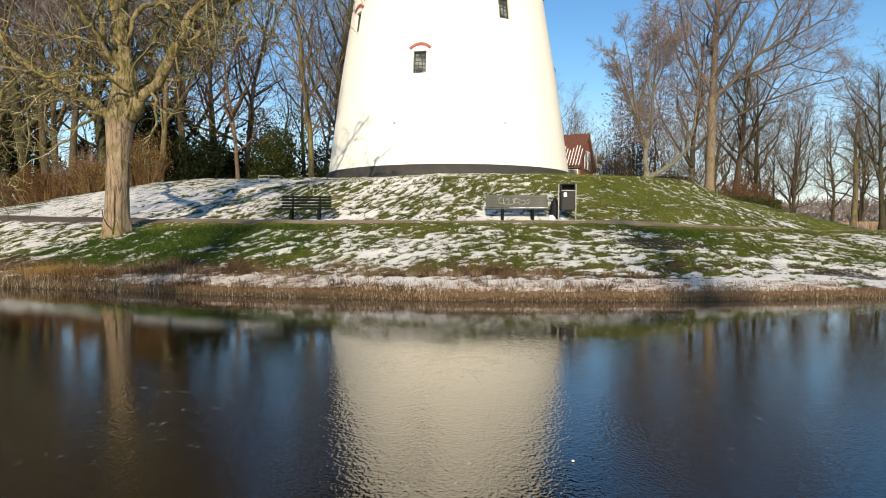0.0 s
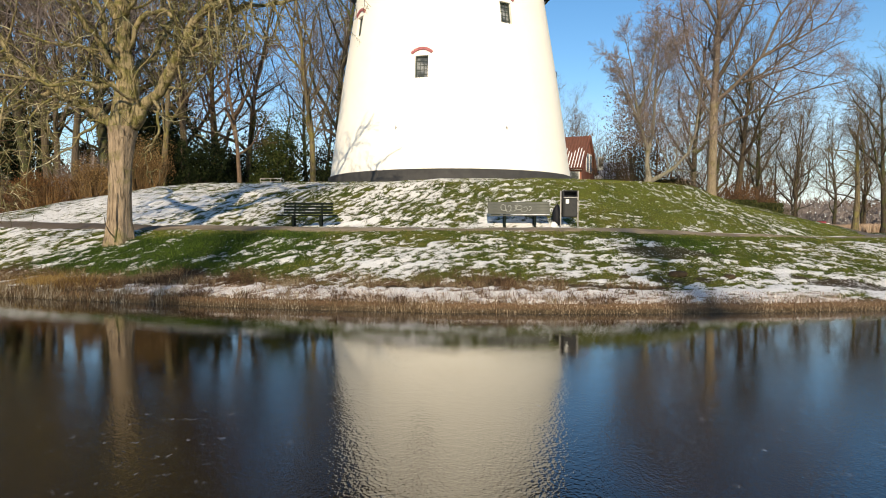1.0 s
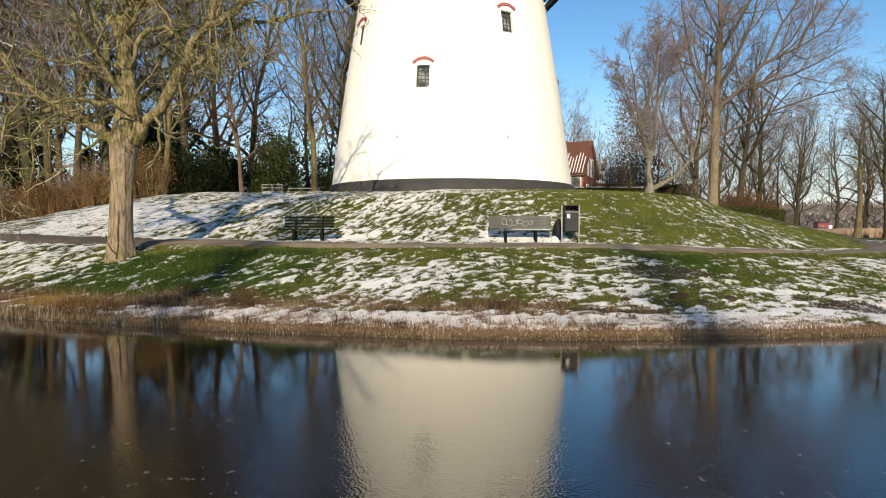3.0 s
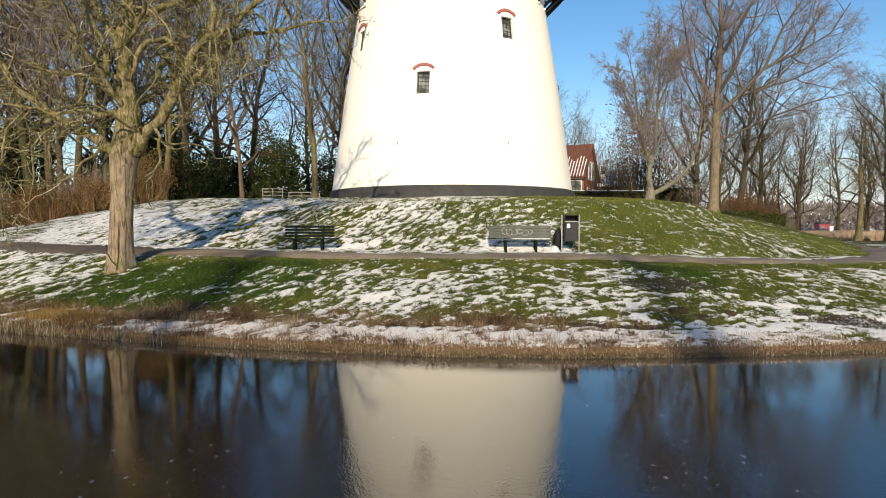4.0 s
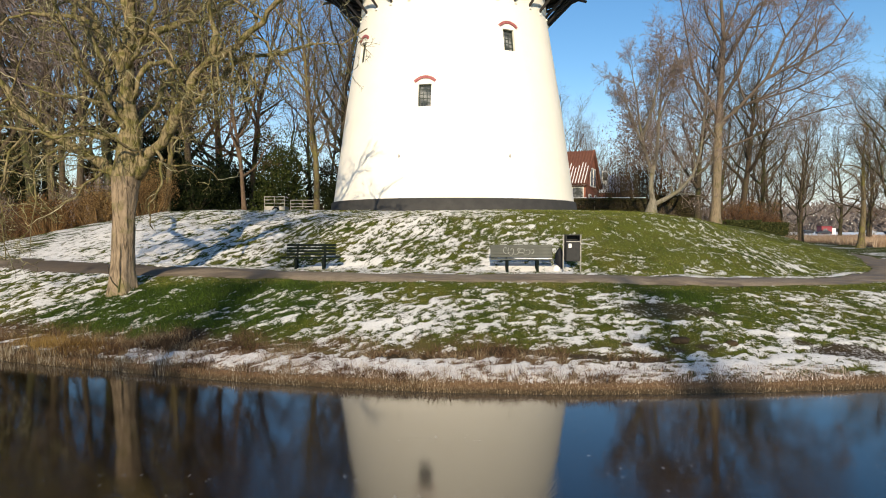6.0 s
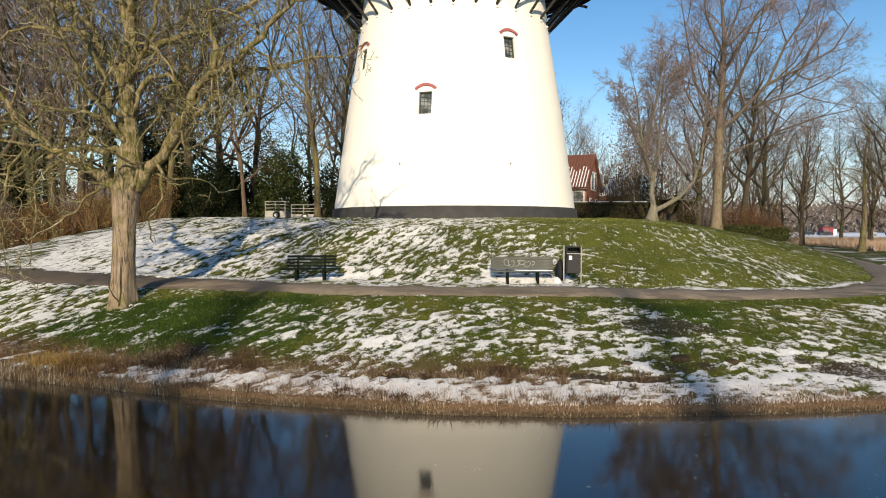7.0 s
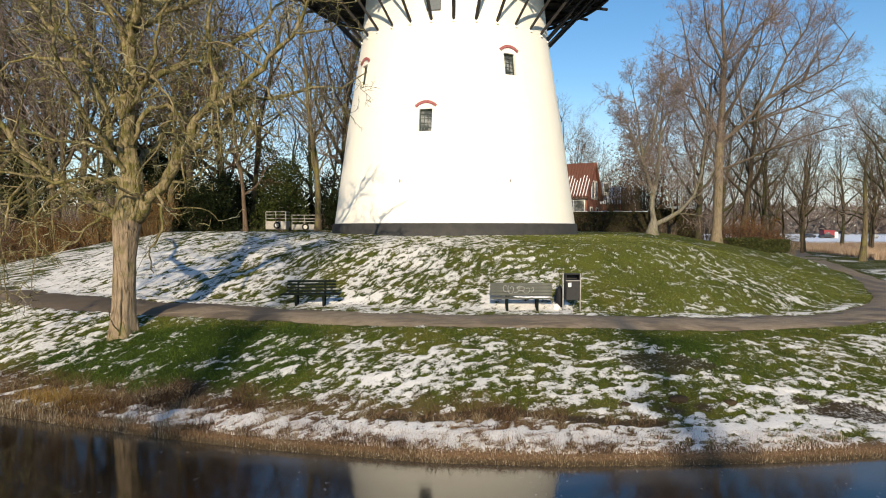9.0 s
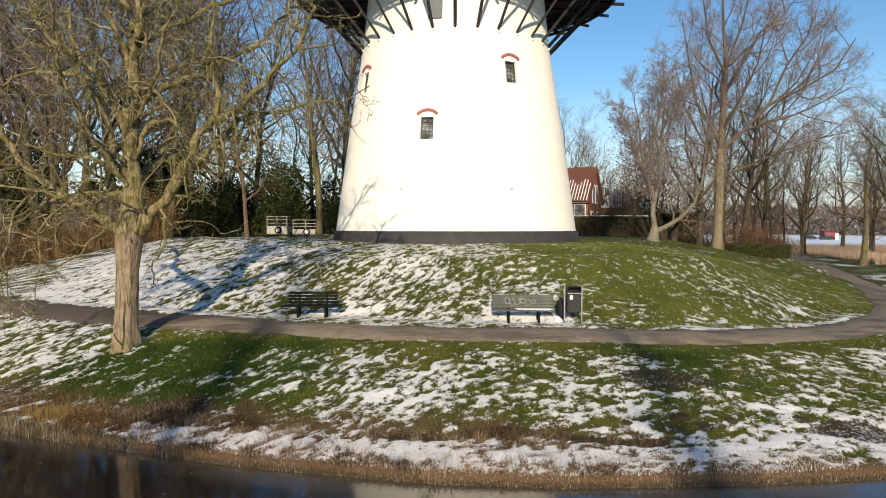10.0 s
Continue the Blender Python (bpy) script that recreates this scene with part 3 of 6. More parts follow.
def cover(x, y):
    """How much snow, dead growth, and mud with painted-in shade lie at a place, each 0 to 1."""
    s = y - np.interp(x, SHORE_X, SHORE_Y)
    pd = path_distance(x, y)
    behind = y > np.interp(x, CURVE[:, 0], CURVE[:, 1])
    dens = 0.405 + 0.03 * np.exp(-((x - 1) / 5) ** 2)
    # bank between water and path
    dens += 0.20 * blob(x, y, -1.4, 16.5, 1.7, 1.7)
    dens += 0.46 * np.exp(-((s - 0.95 - 0.05 * np.clip(x, 0, 9)) / (0.42 + 0.03 * np.clip(x, 0, 8))) ** 2) * smooth(-8.5, -6, x)
    dens -= 0.18 * np.exp(-((s - 2.2) / 0.8) ** 2) * smooth(5, 2, x)
    dens -= 0.36 * blob(x, y, -7.8, 18.6, 3.8, 2.4)
    dens += 0.17 * blob(x, y, -13.5, 20.0, 2.6, 3.4)
    # less snow, to darken the patch where tree shade is painted
    dens -= 0.34 * blob(x, y, 6.9, 17.9, 1.6, 1.1)
    dens = np.where(behind, dens, dens - 0.30 * smooth(2.7, 1.6, pd) * smooth(-10, -7, x))
    # mound
    mound = 0.41 + 0.24 * blob(x, y, -0.8, 30, 2.2, 5) + 0.36 * blob(x, y, -15.5, 29, 6, 6.5) + 0.05 * smooth(-1, -6, x)
    mound = mound - 0.33 * smooth(2.6, 6.5, x + 0.25 * (y - 26)) + 0.27 * blob(x, y, 15.6, 27.0, 3.8, 3.6) + 0.10 * blob(x, y, 9.5, 23.6, 3.0, 1.6)
    mound += 0.55 * blob(x, y, 2.9, 22.75, 1.9, 0.55) + 0.45 * blob(x, y, -5.0, 23.9, 1.7, 0.5) + 0.2 * blob(x, y, 7.5, 22.3, 4.0, 0.6)
    dens = np.where(behind, mound, dens)
    dens = np.where(y > 40, dens - 0.1, dens)
    dens = np.where(np.hypot(x, y - 30) > 30, 0.3, dens)
    strip = np.exp(-((pd - 1.35) / 0.22) ** 2) * behind * smooth(6, 8, x) * smooth(19, 16, x)
    dens = dens + 0.5 * strip
    n = 0.80 * drift(x, y) + 0.20 * fbm(x * 0.6 + 4, y * 0.6, 31, 3)
    n = np.clip((n - 0.5) * 2.9 + 0.5, 0, 1)
    snow = np.clip(0.5 + (n - (1 - dens + 0.03)) * 1.5, 0, 1)
    snow = snow * smooth(0.2, 0.45, s)
    dip = np.exp(-((s - 1.85 - 0.25 * np.sin(x * 1.1)) / 0.22) ** 2) * smooth(-3, -1, x) * smooth(5.6, 4.2, x)
    snow = snow * (1 - 0.8 * smooth(0.30, 0.55, dip * (0.25 + 1.2 * fbm(x * 1.3, y * 1.3, 54))))
    snow = np.where(pd < 1.12, 0, snow)
    dead = smooth(3.0, 1.2, s + 1.6 * (fbm(x * 0.8, y * 0.8, 41) - 0.5)) * smooth(6.5, 1.5, x) * (s > -1)
    dead = np.maximum(dead, smooth(0.8, 0.3, s) * (s > -1))
    # part mud, part tree shade put into the ground colour
    mud_shade = 0.7 * smooth(0.25, 0.5, blob(x, y, 5.9, 16.8, 1.2, 0.6) * fbm(x * 2, y * 2, 51) * 2.0)
    mud_shade = np.maximum(mud_shade, smooth(0.2, 0.5, blob(x, y, 9.6, 14.7, 1.0, 0.5) * fbm(x * 2, y * 2, 52) * 2.2))
    # the last spot paints shade on the bank; the others are bare mud
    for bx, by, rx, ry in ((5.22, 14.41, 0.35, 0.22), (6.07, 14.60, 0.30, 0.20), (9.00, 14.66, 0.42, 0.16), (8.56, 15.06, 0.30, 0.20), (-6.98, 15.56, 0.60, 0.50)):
        mud_shade = np.maximum(mud_shade, 0.9 * smooth(0.25, 0.55, blob(x, y, bx, by, rx, ry) * fbm(x * 3, y * 3, 57) * 1.9))
    # shade over the weeds, painted as dark ground
    mud_shade = np.maximum(mud_shade, smooth(0.2, 0.6, blob(x, y, -6.7, 15.6, 0.75, 0.9) * (0.6 + fbm(x * 2, y * 2, 53))))
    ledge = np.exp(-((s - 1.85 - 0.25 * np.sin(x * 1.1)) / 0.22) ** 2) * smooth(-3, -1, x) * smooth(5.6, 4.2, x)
    mud_shade = np.maximum(mud_shade, smooth(0.30, 0.55, ledge * (0.25 + 1.2 * fbm(x * 1.3, y * 1.3, 54))))
    mud_shade = np.maximum(mud_shade, smooth(0.20, 0.10, s) * (s > -1))
    snow = snow * (1 - 0.6 * smooth(0.3, 0.7, mud_shade))
    mud_shade = np.maximum(mud_shade, 0.45 * smooth(1.35, 1.1, pd))
    return snow, dead, mud_shade


def sward(x, y):
    """Where the grass is lush and darkened by painted-in shade, and where it is short and dry, each 0 to 1."""
    behind = y > np.interp(x, CURVE[:, 0], CURVE[:, 1])
    n = fbm(x * 0.7, y * 0.7, 71, 4, 0.6)
    # two patches of tree shade on the bank, put into the grass colour
    lush_shade = blob(x, y, -7.6, 18.2, 3.6, 2.2) + 0.5 * blob(x, y, 6.4, 17.6, 1.6, 1.0) + 0.3
    lush_shade = smooth(0.42, 0.72, lush_shade * (0.35 + 1.25 * n)) * ~behind
    dry = smooth(0.35, 0.7, n + 0.12) * behind * smooth(0.5, 4.0, x + 0.25 * (y - 26))
    return lush_shade, dry


def spaced(stops):
    out = []
    for a, b, step in stops:
        out.extend(np.arange(a, b - step * 0.5, step))
    out.append(stops[-1][1])
    return np.array(out)


def build_ground():
    xs = spaced([(-2500, -300, 200), (-300, -80, 20), (-80, -30, 2.5), (-30, -19, 0.4), (-19, 19, 0.075), (19, 34, 0.35), (34, 80, 2.3), (80, 300, 20), (300, 2500, 200)])
    ys = spaced([(-2500, -300, 200), (-300, -40, 20), (-40, 8, 2), (8, 11.8, 0.25), (11.8, 20, 0.065), (20, 25, 0.085), (25, 36, 0.15), (36, 50, 0.5), (50, 100, 2.5), (100, 300, 10), (300, 2500, 200)])
    gx, gy = np.meshgrid(xs, ys)
    x, y = gx.ravel(), gy.ravel()
    z = height(x, y)
    snow, dead, mud_shade = np.zeros_like(x), np.zeros_like(x), np.zeros_like(x)
    near = (np.abs(x) < 120) & (y > 8) & (y < 160)
    snow[near], dead[near], mud_shade[near] = cover(x[near], y[near])
    snow[~near] = 0.45
    fine = (x > -19) & (x < 20) & (y > 12) & (y < 35)
    z[fine] += 0.035 * smooth(0.42, 0.62, snow[fine]) + 0.03 * (fbm(x[fine] * 4, y[fine] * 4, 61, 2) - 0.5)
    bed = (np.abs(x) < 80) & (y > 15) & (y < 140)
    z[bed] -= 0.09 * smooth(1.12, 0.95, path_distance(x[bed], y[bed]))
    nx, ny = len(xs), len(ys)
    i = (np.arange(ny - 1)[:, None] * nx + np.arange(nx - 1)[None, :]).ravel()
    quads = np.stack([i, i + 1, i + nx + 1, i + nx], 1)
    me = fast_mesh("ground", np.stack([x, y, z], 1), quads, M["ground"])
    lush_shade, dry = sward(x, y)
    for name, values in (("snow", snow), ("dead", dead), ("mud_shade", mud_shade), ("lush_shade", lush_shade), ("dry", dry)):
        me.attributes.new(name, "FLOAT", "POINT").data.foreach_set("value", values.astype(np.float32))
    me.shade_smooth()
    return tagged(new("ground", me), "rough grass bank and mound with patches of thin snow", "ground", kind="structure")


build_ground()

WX = spaced([(-70, 70, 2.0)])
water = Geo()
for i in range(len(WX) - 1):
    a, b = WX[i], WX[i + 1]
    ya, yb = (float(np.interp(w, SHORE_X, SHORE_Y)) + 0.6 for w in (a, b))
    water.add([(a, -27, WATER), (b, -27, WATER), (b, yb, WATER), (a, ya, WATER)], [(0, 1, 2, 3)])
tagged(part("water", water, M["ice"]), "dark pond under thin smooth ice, reflecting the mill", "water", kind="structure")


def build_path():
    ws = (-1.15, -1.0, -0.4, 0.4, 1.0, 1.15)
    rows = []
    for (cx, cy), (nx_, ny_) in zip(CURVE, NORMAL):
        wob = 0.05 * math.sin(cx * 0.9) + 0.03 * math.sin(cx * 2.3 + 1)
        for k, w in enumerate(ws):
            ww = w + (wob if k in (0, 1) else -wob if k in (4, 5) else 0)
            x, y = cx + nx_ * ww, cy + ny_ * ww
            rows.append((x, y, zed(x, y) + (0.025 if 0 < k < 5 else -0.05)))
    n, m = len(CURVE), len(ws)
    g = Geo()
    g.v = rows
    g.f = [(i * m + k, (i + 1) * m + k, (i + 1) * m + k + 1, i * m + k + 1) for i in range(n - 1) for k in range(m - 1)]
    g.f = [tuple(reversed(q)) for q in g.f]
    tagged(part("path", g, M["asphalt"], smooth=True), "worn brown-grey asphalt footpath curving round the mound", "path", kind="structure")


build_path()


# ------------------------------------------------------------------ the mill
def mill_radius(z):
    return float(np.interp(z, (3.5, 4.9, 10.7, 16.2, 20, 24), (8.0, 7.82, 7.0, 6.09, 5.68, 5.4)))


def mill_pose(angle, z, out=0.0):
    """A pose on the tower's face: x along the wall, y outwards, z up; angle 0 faces the water, positive to the right."""
    a = radians(angle)
    r = mill_radius(z) + out
    return Matrix.Translation((AXIS[0] + r * math.sin(a), AXIS[1] - r * math.cos(a), z)) @ Matrix.Rotation(a, 4, "Z") @ Matrix.Rotation(math.pi, 4, "Z") @ Matrix.Rotation(math.atan(0.135), 4, "X")


MILL_WINDOWS = ((-13.6, 10.66, 0.74, 1.27), (28.8, 13.98, 0.74, 1.27), (-58.5, 13.9, 0.74, 1.27))


def cut_reveals(wall, poses):
    """Cuts the window openings into the masonry, with sharp arrises."""
    cutters = []
    for m in poses:
        c = new("cutter", Geo().box((0, 0, 0), (1, 1, 1)).mesh("cutter", M["plaster"]))
        c.matrix_world = m
        cutters.append(c)
        mod = wall.modifiers.new("reveal", "BOOLEAN")
        mod.operation, mod.object, mod.solver = "DIFFERENCE", c, "EXACT"
    bpy.context.view_layer.update()
    me = bpy.data.meshes.new_from_object(wall.evaluated_get(bpy.context.evaluated_depsgraph_get()))
    wall.modifiers.clear()
    wall.data = me
    for c in cutters:
        bpy.data.objects.remove(c)
    bm = bmesh.new()
    bm.from_mesh(me)
    for e in bm.edges:
        e.smooth = e.calc_face_angle(0.0) < 0.6
    bm.to_mesh(me)
    bm.free()


def build_mill():
    mill = thing("windmill", (0, 0, 0), "tall tapered white-plastered tower mill with black plinth and timber gallery", "windmill")
    g = Geo().lathe([(0.01, 4.94)] + [(mill_radius(z), z) for z in np.linspace(4.94, 24, 40)] + [(5.0, 24.3), (0.01, 24.5)], 96, AXIS)
    wall = part("tower_wall", g, M["plaster"], mill, "cream-white plastered masonry", True)
    cut_reveals(wall, [mill_pose(angle, z) @ Matrix.Diagonal((w, 0.64, h, 1)) for angle, z, w, h in MILL_WINDOWS])
    g = Geo().lathe([(8.08, 3.5), (7.95, 4.92), (7.85, 4.97), (7.5, 4.97)], 96, AXIS)
    part("plinth", g, M["tar"], mill, "black tarred plinth band", True)
    for angle, z, w, h in MILL_WINDOWS:
        build_window(mill, mill_pose(angle, z), w, h)
    door = Geo().box((0, 0.0, 0), (0.8, 0.14, 2.1), 0.02)
    d = part("gallery_door", door, M["grey_door"], mill, "grey boarded door to the gallery")
    d.matrix_world = mill_pose(-11.5, 17.95)
    for angle in (-24, 24):
        g = Geo().tube([(0, -0.02, 0), (0, 0.05, 0)], 0.05, 10)
        g.box((0, 0.06, 0), (0.05, 0.04, 0.20), 0.01)
        part("wall_anchor", g, M["zinc"], mill).matrix_world = mill_pose(angle, 7.3)
    hook = Geo().tube([(0, -0.04, 0.2), (0, 0.1, 0.16), (0, 0.14, 0), (0, 0.1, -0.16), (0, -0.04, -0.2)], 0.025, 6)
    part("wall_hook", hook, M["black_wood"], mill, "dark iron hook in the wall").matrix_world = mill_pose(86, 11.75)
    build_gallery(mill)


def build_window(mill, m, w, h):
    hw, hh = w / 2, h / 2
    win = Geo().box((-hw + 0.03, -0.21, 0), (0.06, 0.08, h), 0.01).box((hw - 0.03, -0.21, 0), (0.06, 0.08, h), 0.01)
    win.box((0, -0.21, hh - 0.03), (w - 0.12, 0.08, 0.06), 0.01).box((0, -0.21, -hh + 0.03), (w - 0.12, 0.08, 0.06), 0.01)
    win = part("window", win, M["green_frame"], mill, "small barred window with a dark green frame")
    win.matrix_world = m
    bars = Geo()
    for k in (-0.5, 0.5):
        bars.box((k * w * 0.30, -0.215, 0), (0.026, 0.03, h - 0.1))
    for k in (-1.5, -0.5, 0.5, 1.5):
        bars.box((0, -0.219, k * h * 0.2), (w - 0.1, 0.03, 0.026))
    part("glazing_bar", bars, M["green_frame"], win)
    part("pane", Geo().box((0, -0.26, 0), (w - 0.1, 0.05, h - 0.1)), M["glass"], win)
    # segmental brick arch
    span, rise = w * 0.72, 0.23
    rad = (span ** 2 + rise ** 2) / (2 * rise)
    half = math.asin(min(1, span / rad))
    base = hh + 0.09
    arch = Geo()
    n = 15
    for k in range(n):
        a0 = -half + 2 * half * (k + 0.06) / n
        a1 = -half + 2 * half * (k + 0.94) / n
        q = []
        for a in (a0, a1):
            for r in (rad, rad + 0.15):
                q.append((r * math.sin(a), r * math.cos(a) - rad + rise + base))
        ring = [q[0], q[1], q[3], q[2]]
        vs = [(x, -0.05, z) for x, z in ring] + [(x, 0.045, z) for x, z in ring]
        arch.add(vs, [(0, 1, 2, 3), (7, 6, 5, 4), (0, 4, 5, 1), (1, 5, 6, 2), (2, 6, 7, 3), (3, 7, 4, 0)])
    part("brick_arch", arch, M["red_brick"], win, "red-painted segmental brick arch")


def build_gallery(mill):
    n, deck_z, rim = 30, 20.1, 10.3
    for k in range(n):
        a = 360 * k / n - 0.8
        t = radians(a)
        ux, uy = math.sin(t), -math.cos(t)
        side = Vector((-uy, ux, 0))

        def at(r, z):
            return Vector((AXIS[0] + ux * r, AXIS[1] + uy * r, z))

        g = Geo().tube([at(mill_radius(16.4) - 0.05, 16.4), at(9.5, deck_z - 0.12)], 0.095, 4)
        part("brace", g, M["black_wood"], mill)
        g = Geo().tube([at(5.6, deck_z), at(rim + 1.0, deck_z)], 0.11, 4)
        part("joist", g, M["black_wood"], mill)
        g = Geo().tube([at(rim, deck_z + 0.1), at(rim, deck_z + 1.25)], 0.05, 4)
        part("railing_post", g, M["black_wood"], mill)
        shoe = Geo().box((0, 0, 0), (0.18, 0.14, 0.10), 0.02)
        part("brace_shoe", shoe, M["plaster"], mill).matrix_world = mill_pose(a, 16.27, 0.02)
    for r in (8.0, 9.3, rim):
        g = Geo().lathe([(r - 0.08, deck_z - 0.2), (r + 0.08, deck_z - 0.2), (r + 0.08, deck_z - 0.02), (r - 0.08, deck_z - 0.02)], 48, AXIS, True)
        part("ring_beam", g, M["black_wood"], mill)
    planks = Geo()
    for k in range(96):
        a0, a1 = 2 * math.pi * (k + 0.04) / 96, 2 * math.pi * (k + 0.96) / 96
        vs = []
        for z in (deck_z + 0.12, deck_z + 0.17):
            for r, a in ((5.55, a0), (rim + 0.15, a0), (rim + 0.15, a1), (5.55, a1)):
                vs.append((AXIS[0] + r * math.cos(a), AXIS[1] + r * math.sin(a), z))
        planks.add(vs, [(3, 2, 1, 0), (4, 5, 6, 7), (0, 1, 5, 4), (1, 2, 6, 5), (2, 3, 7, 6), (3, 0, 4, 7)])
    part("deck", planks, M["black_wood"], mill, "dark plank deck of the gallery")
    for z in (0.65, 1.2):
        g = Geo().lathe([(rim - 0.05, deck_z + z), (rim + 0.05, deck_z + z), (rim + 0.05, deck_z + z + 0.08), (rim - 0.05, deck_z + z + 0.08)], 48, AXIS, True)
        part("railing", g, M["black_wood"], mill)


build_mill()


# ------------------------------------------------------------------ trees
def grow(rng, specs, start, way, length, radius, out, lvl=0):
    """Grows a branch and its offspring into out: tuples of level, points, radii."""
    sp = specs[lvl]
    n = max(1 if lvl >= 4 else 2, int(round(length / sp["seg"])))
    p, d = Vector(start), Vector(way).normalized()
    pts, rad = [p.copy()], [radius]
    for i in range(n):
        j = sp["wander"]
        d = (d + Vector((rng.gauss(0, j), rng.gauss(0, j), rng.gauss(0, j) + sp["lift"]))).normalized()
        p = p + d * (length / n)
        pts.append(p.copy())
        rad.append(radius * (1 - (1 - sp["tip"]) * (i + 1) / n))
    out.append((lvl, pts, rad))
    offspring(rng, specs, pts, rad, length, out, lvl)


def offspring(rng, specs, pts, rad, length, out, lvl):
    sp = specs[lvl]
    if lvl + 1 >= len(specs):
        return
    count = sp["n"] if isinstance(sp["n"], int) else max(2, int(sp["n"] * length))
    spin = rng.uniform(0, 6.28)
    for c in range(count):
        t = sp["from"] + (1 - sp["from"]) * (c + rng.random()) / count
        f = t * (len(pts) - 1)
        i = min(int(f), len(pts) - 2)
        q = pts[i].lerp(pts[i + 1], f - i)
        axis = (pts[i + 1] - pts[i]).normalized()
        r = rad[i] + (rad[i + 1] - rad[i]) * (f - i)
        spin += 2.4 + rng.uniform(-0.5, 0.5)
        side = axis.orthogonal().normalized()
        side.rotate(Matrix.Rotation(spin, 3, axis))
        ang = radians(sp["angle"] * rng.uniform(0.7, 1.3))
        way = axis * math.cos(ang) + side * math.sin(ang)
        ln = length * sp["ratio"] * (1 - sp["shrink"] * t) * rng.uniform(0.65, 1.25)
        grow(rng, specs, q, way, ln, max(min(r * 0.75, sp["child"] * ln), specs[lvl + 1]["thin"]), out, lvl + 1)


def level_spec(seg, wander, lift, tip, n, start, angle, ratio, shrink, child, thin):
    return {"seg": seg, "wander": wander, "lift": lift, "tip": tip, "n": n, "from": start, "angle": angle, "ratio": ratio, "shrink": shrink, "child": child, "thin": thin}


def tree_meshes(out, split, sides, bark_mat, twig_mat, thin=3, limb_mat=None):
    """Trunk, each limb, and the crown of twigs as meshes."""
    trunk, limbs, crown = Geo(), [], Geo()
    rng = random.Random(len(out))
    for lvl, pts, rad in out:
        if lvl == 0:
            trunk.tube(pts, rad, sides[0], False)
        elif lvl < split:
            limbs.append(Geo().tube(pts, rad, sides[1], False))
        elif lvl < thin:
            crown.tube(pts, rad, sides[2], False)
        else:
            side = (pts[-1] - pts[0]).cross(Vector((rng.uniform(-1, 1), rng.uniform(-1, 1), rng.uniform(-1, 1)))).normalized()
            crown.ribbon(pts, rad, side)
    return trunk.mesh("trunk", bark_mat, True), [l.mesh("limb", limb_mat or bark_mat, True) for l in limbs], crown.mesh("crown", twig_mat)


def plant(at, meshes, label, group="", name="tree"):
    t = thing(name, at, label, "tree", group)
    part("trunk", meshes[0], None, t)
    for l in meshes[1]:
        part("limb", l, None, t)
    part("crown", meshes[2], None, t, "bare twigs")
    return t


def flare(rad, pts, h, extra):
    return [r * (1 + extra * max(0, 1 - (p.z - pts[0].z) / h) ** 2) for r, p in zip(rad, pts)]


def tall_tree(seed, high, thick, bark_mat, twig_mat, first=0.3, spread=48, limbs=13, lean=(0, 0), n=(9, 7, 6, 4), lift=0.05, stems=None, limb_mat=None, limb_thick=0.021, reach=0.50, twig=1.6):
    """A bare tree; stems: hand-laid trunk and main limbs, each a list of points with two radii."""
    rng = random.Random(seed)
    specs = [level_spec(0.9, 0.035, 0.01, 0.12, limbs, first, spread, reach, 0.50, limb_thick, 0.05),
             level_spec(0.7, 0.17, lift, 0.2, n[0], 0.15, 46, 0.52, 0.4, 0.013, 0.016 * twig),
             level_spec(0.6, 0.18, lift, 0.3, n[1], 0.15, 46, 0.55, 0.4, 0.011, 0.010 * twig),
             level_spec(0.5, 0.16, lift, 0.35, n[2], 0.15, 42, 0.62, 0.35, 0.009, 0.008 * twig),
             level_spec(1.4, 0.14, 0.03, 0.5, n[3], 0.1, 40, 0.7, 0.3, 0.006 * twig, 0.0065 * twig),
             level_spec(2.0, 0.1, 0.0, 0.5, 0, 0, 0, 0, 0, 0, 0)]
    if n[3] == 0:
        specs = specs[:5]
    out = []
    if stems:
        for k, (pts, r0, r1) in enumerate(stems):
            pts = [Vector(p) for p in pts]
            rad = [r0 + (r1 - r0) * i / (len(pts) - 1) for i in range(len(pts))]
            out.append((0 if k == 0 else 1, pts, rad))
            if k:
                offspring(rng, specs, pts, rad, sum((b - a).length for a, b in zip(pts, pts[1:])), out, 0)
    else:
        grow(rng, specs, (0, 0, -0.25), (lean[0], lean[1], 1), high, thick, out)
    lvl, pts, rad = out[0]
    out[0] = (0, pts, flare(rad, pts, 1.6, 0.55))
    return tree_meshes(out, 2, (10, 6, 3), bark_mat, twig_mat, 3, limb_mat)


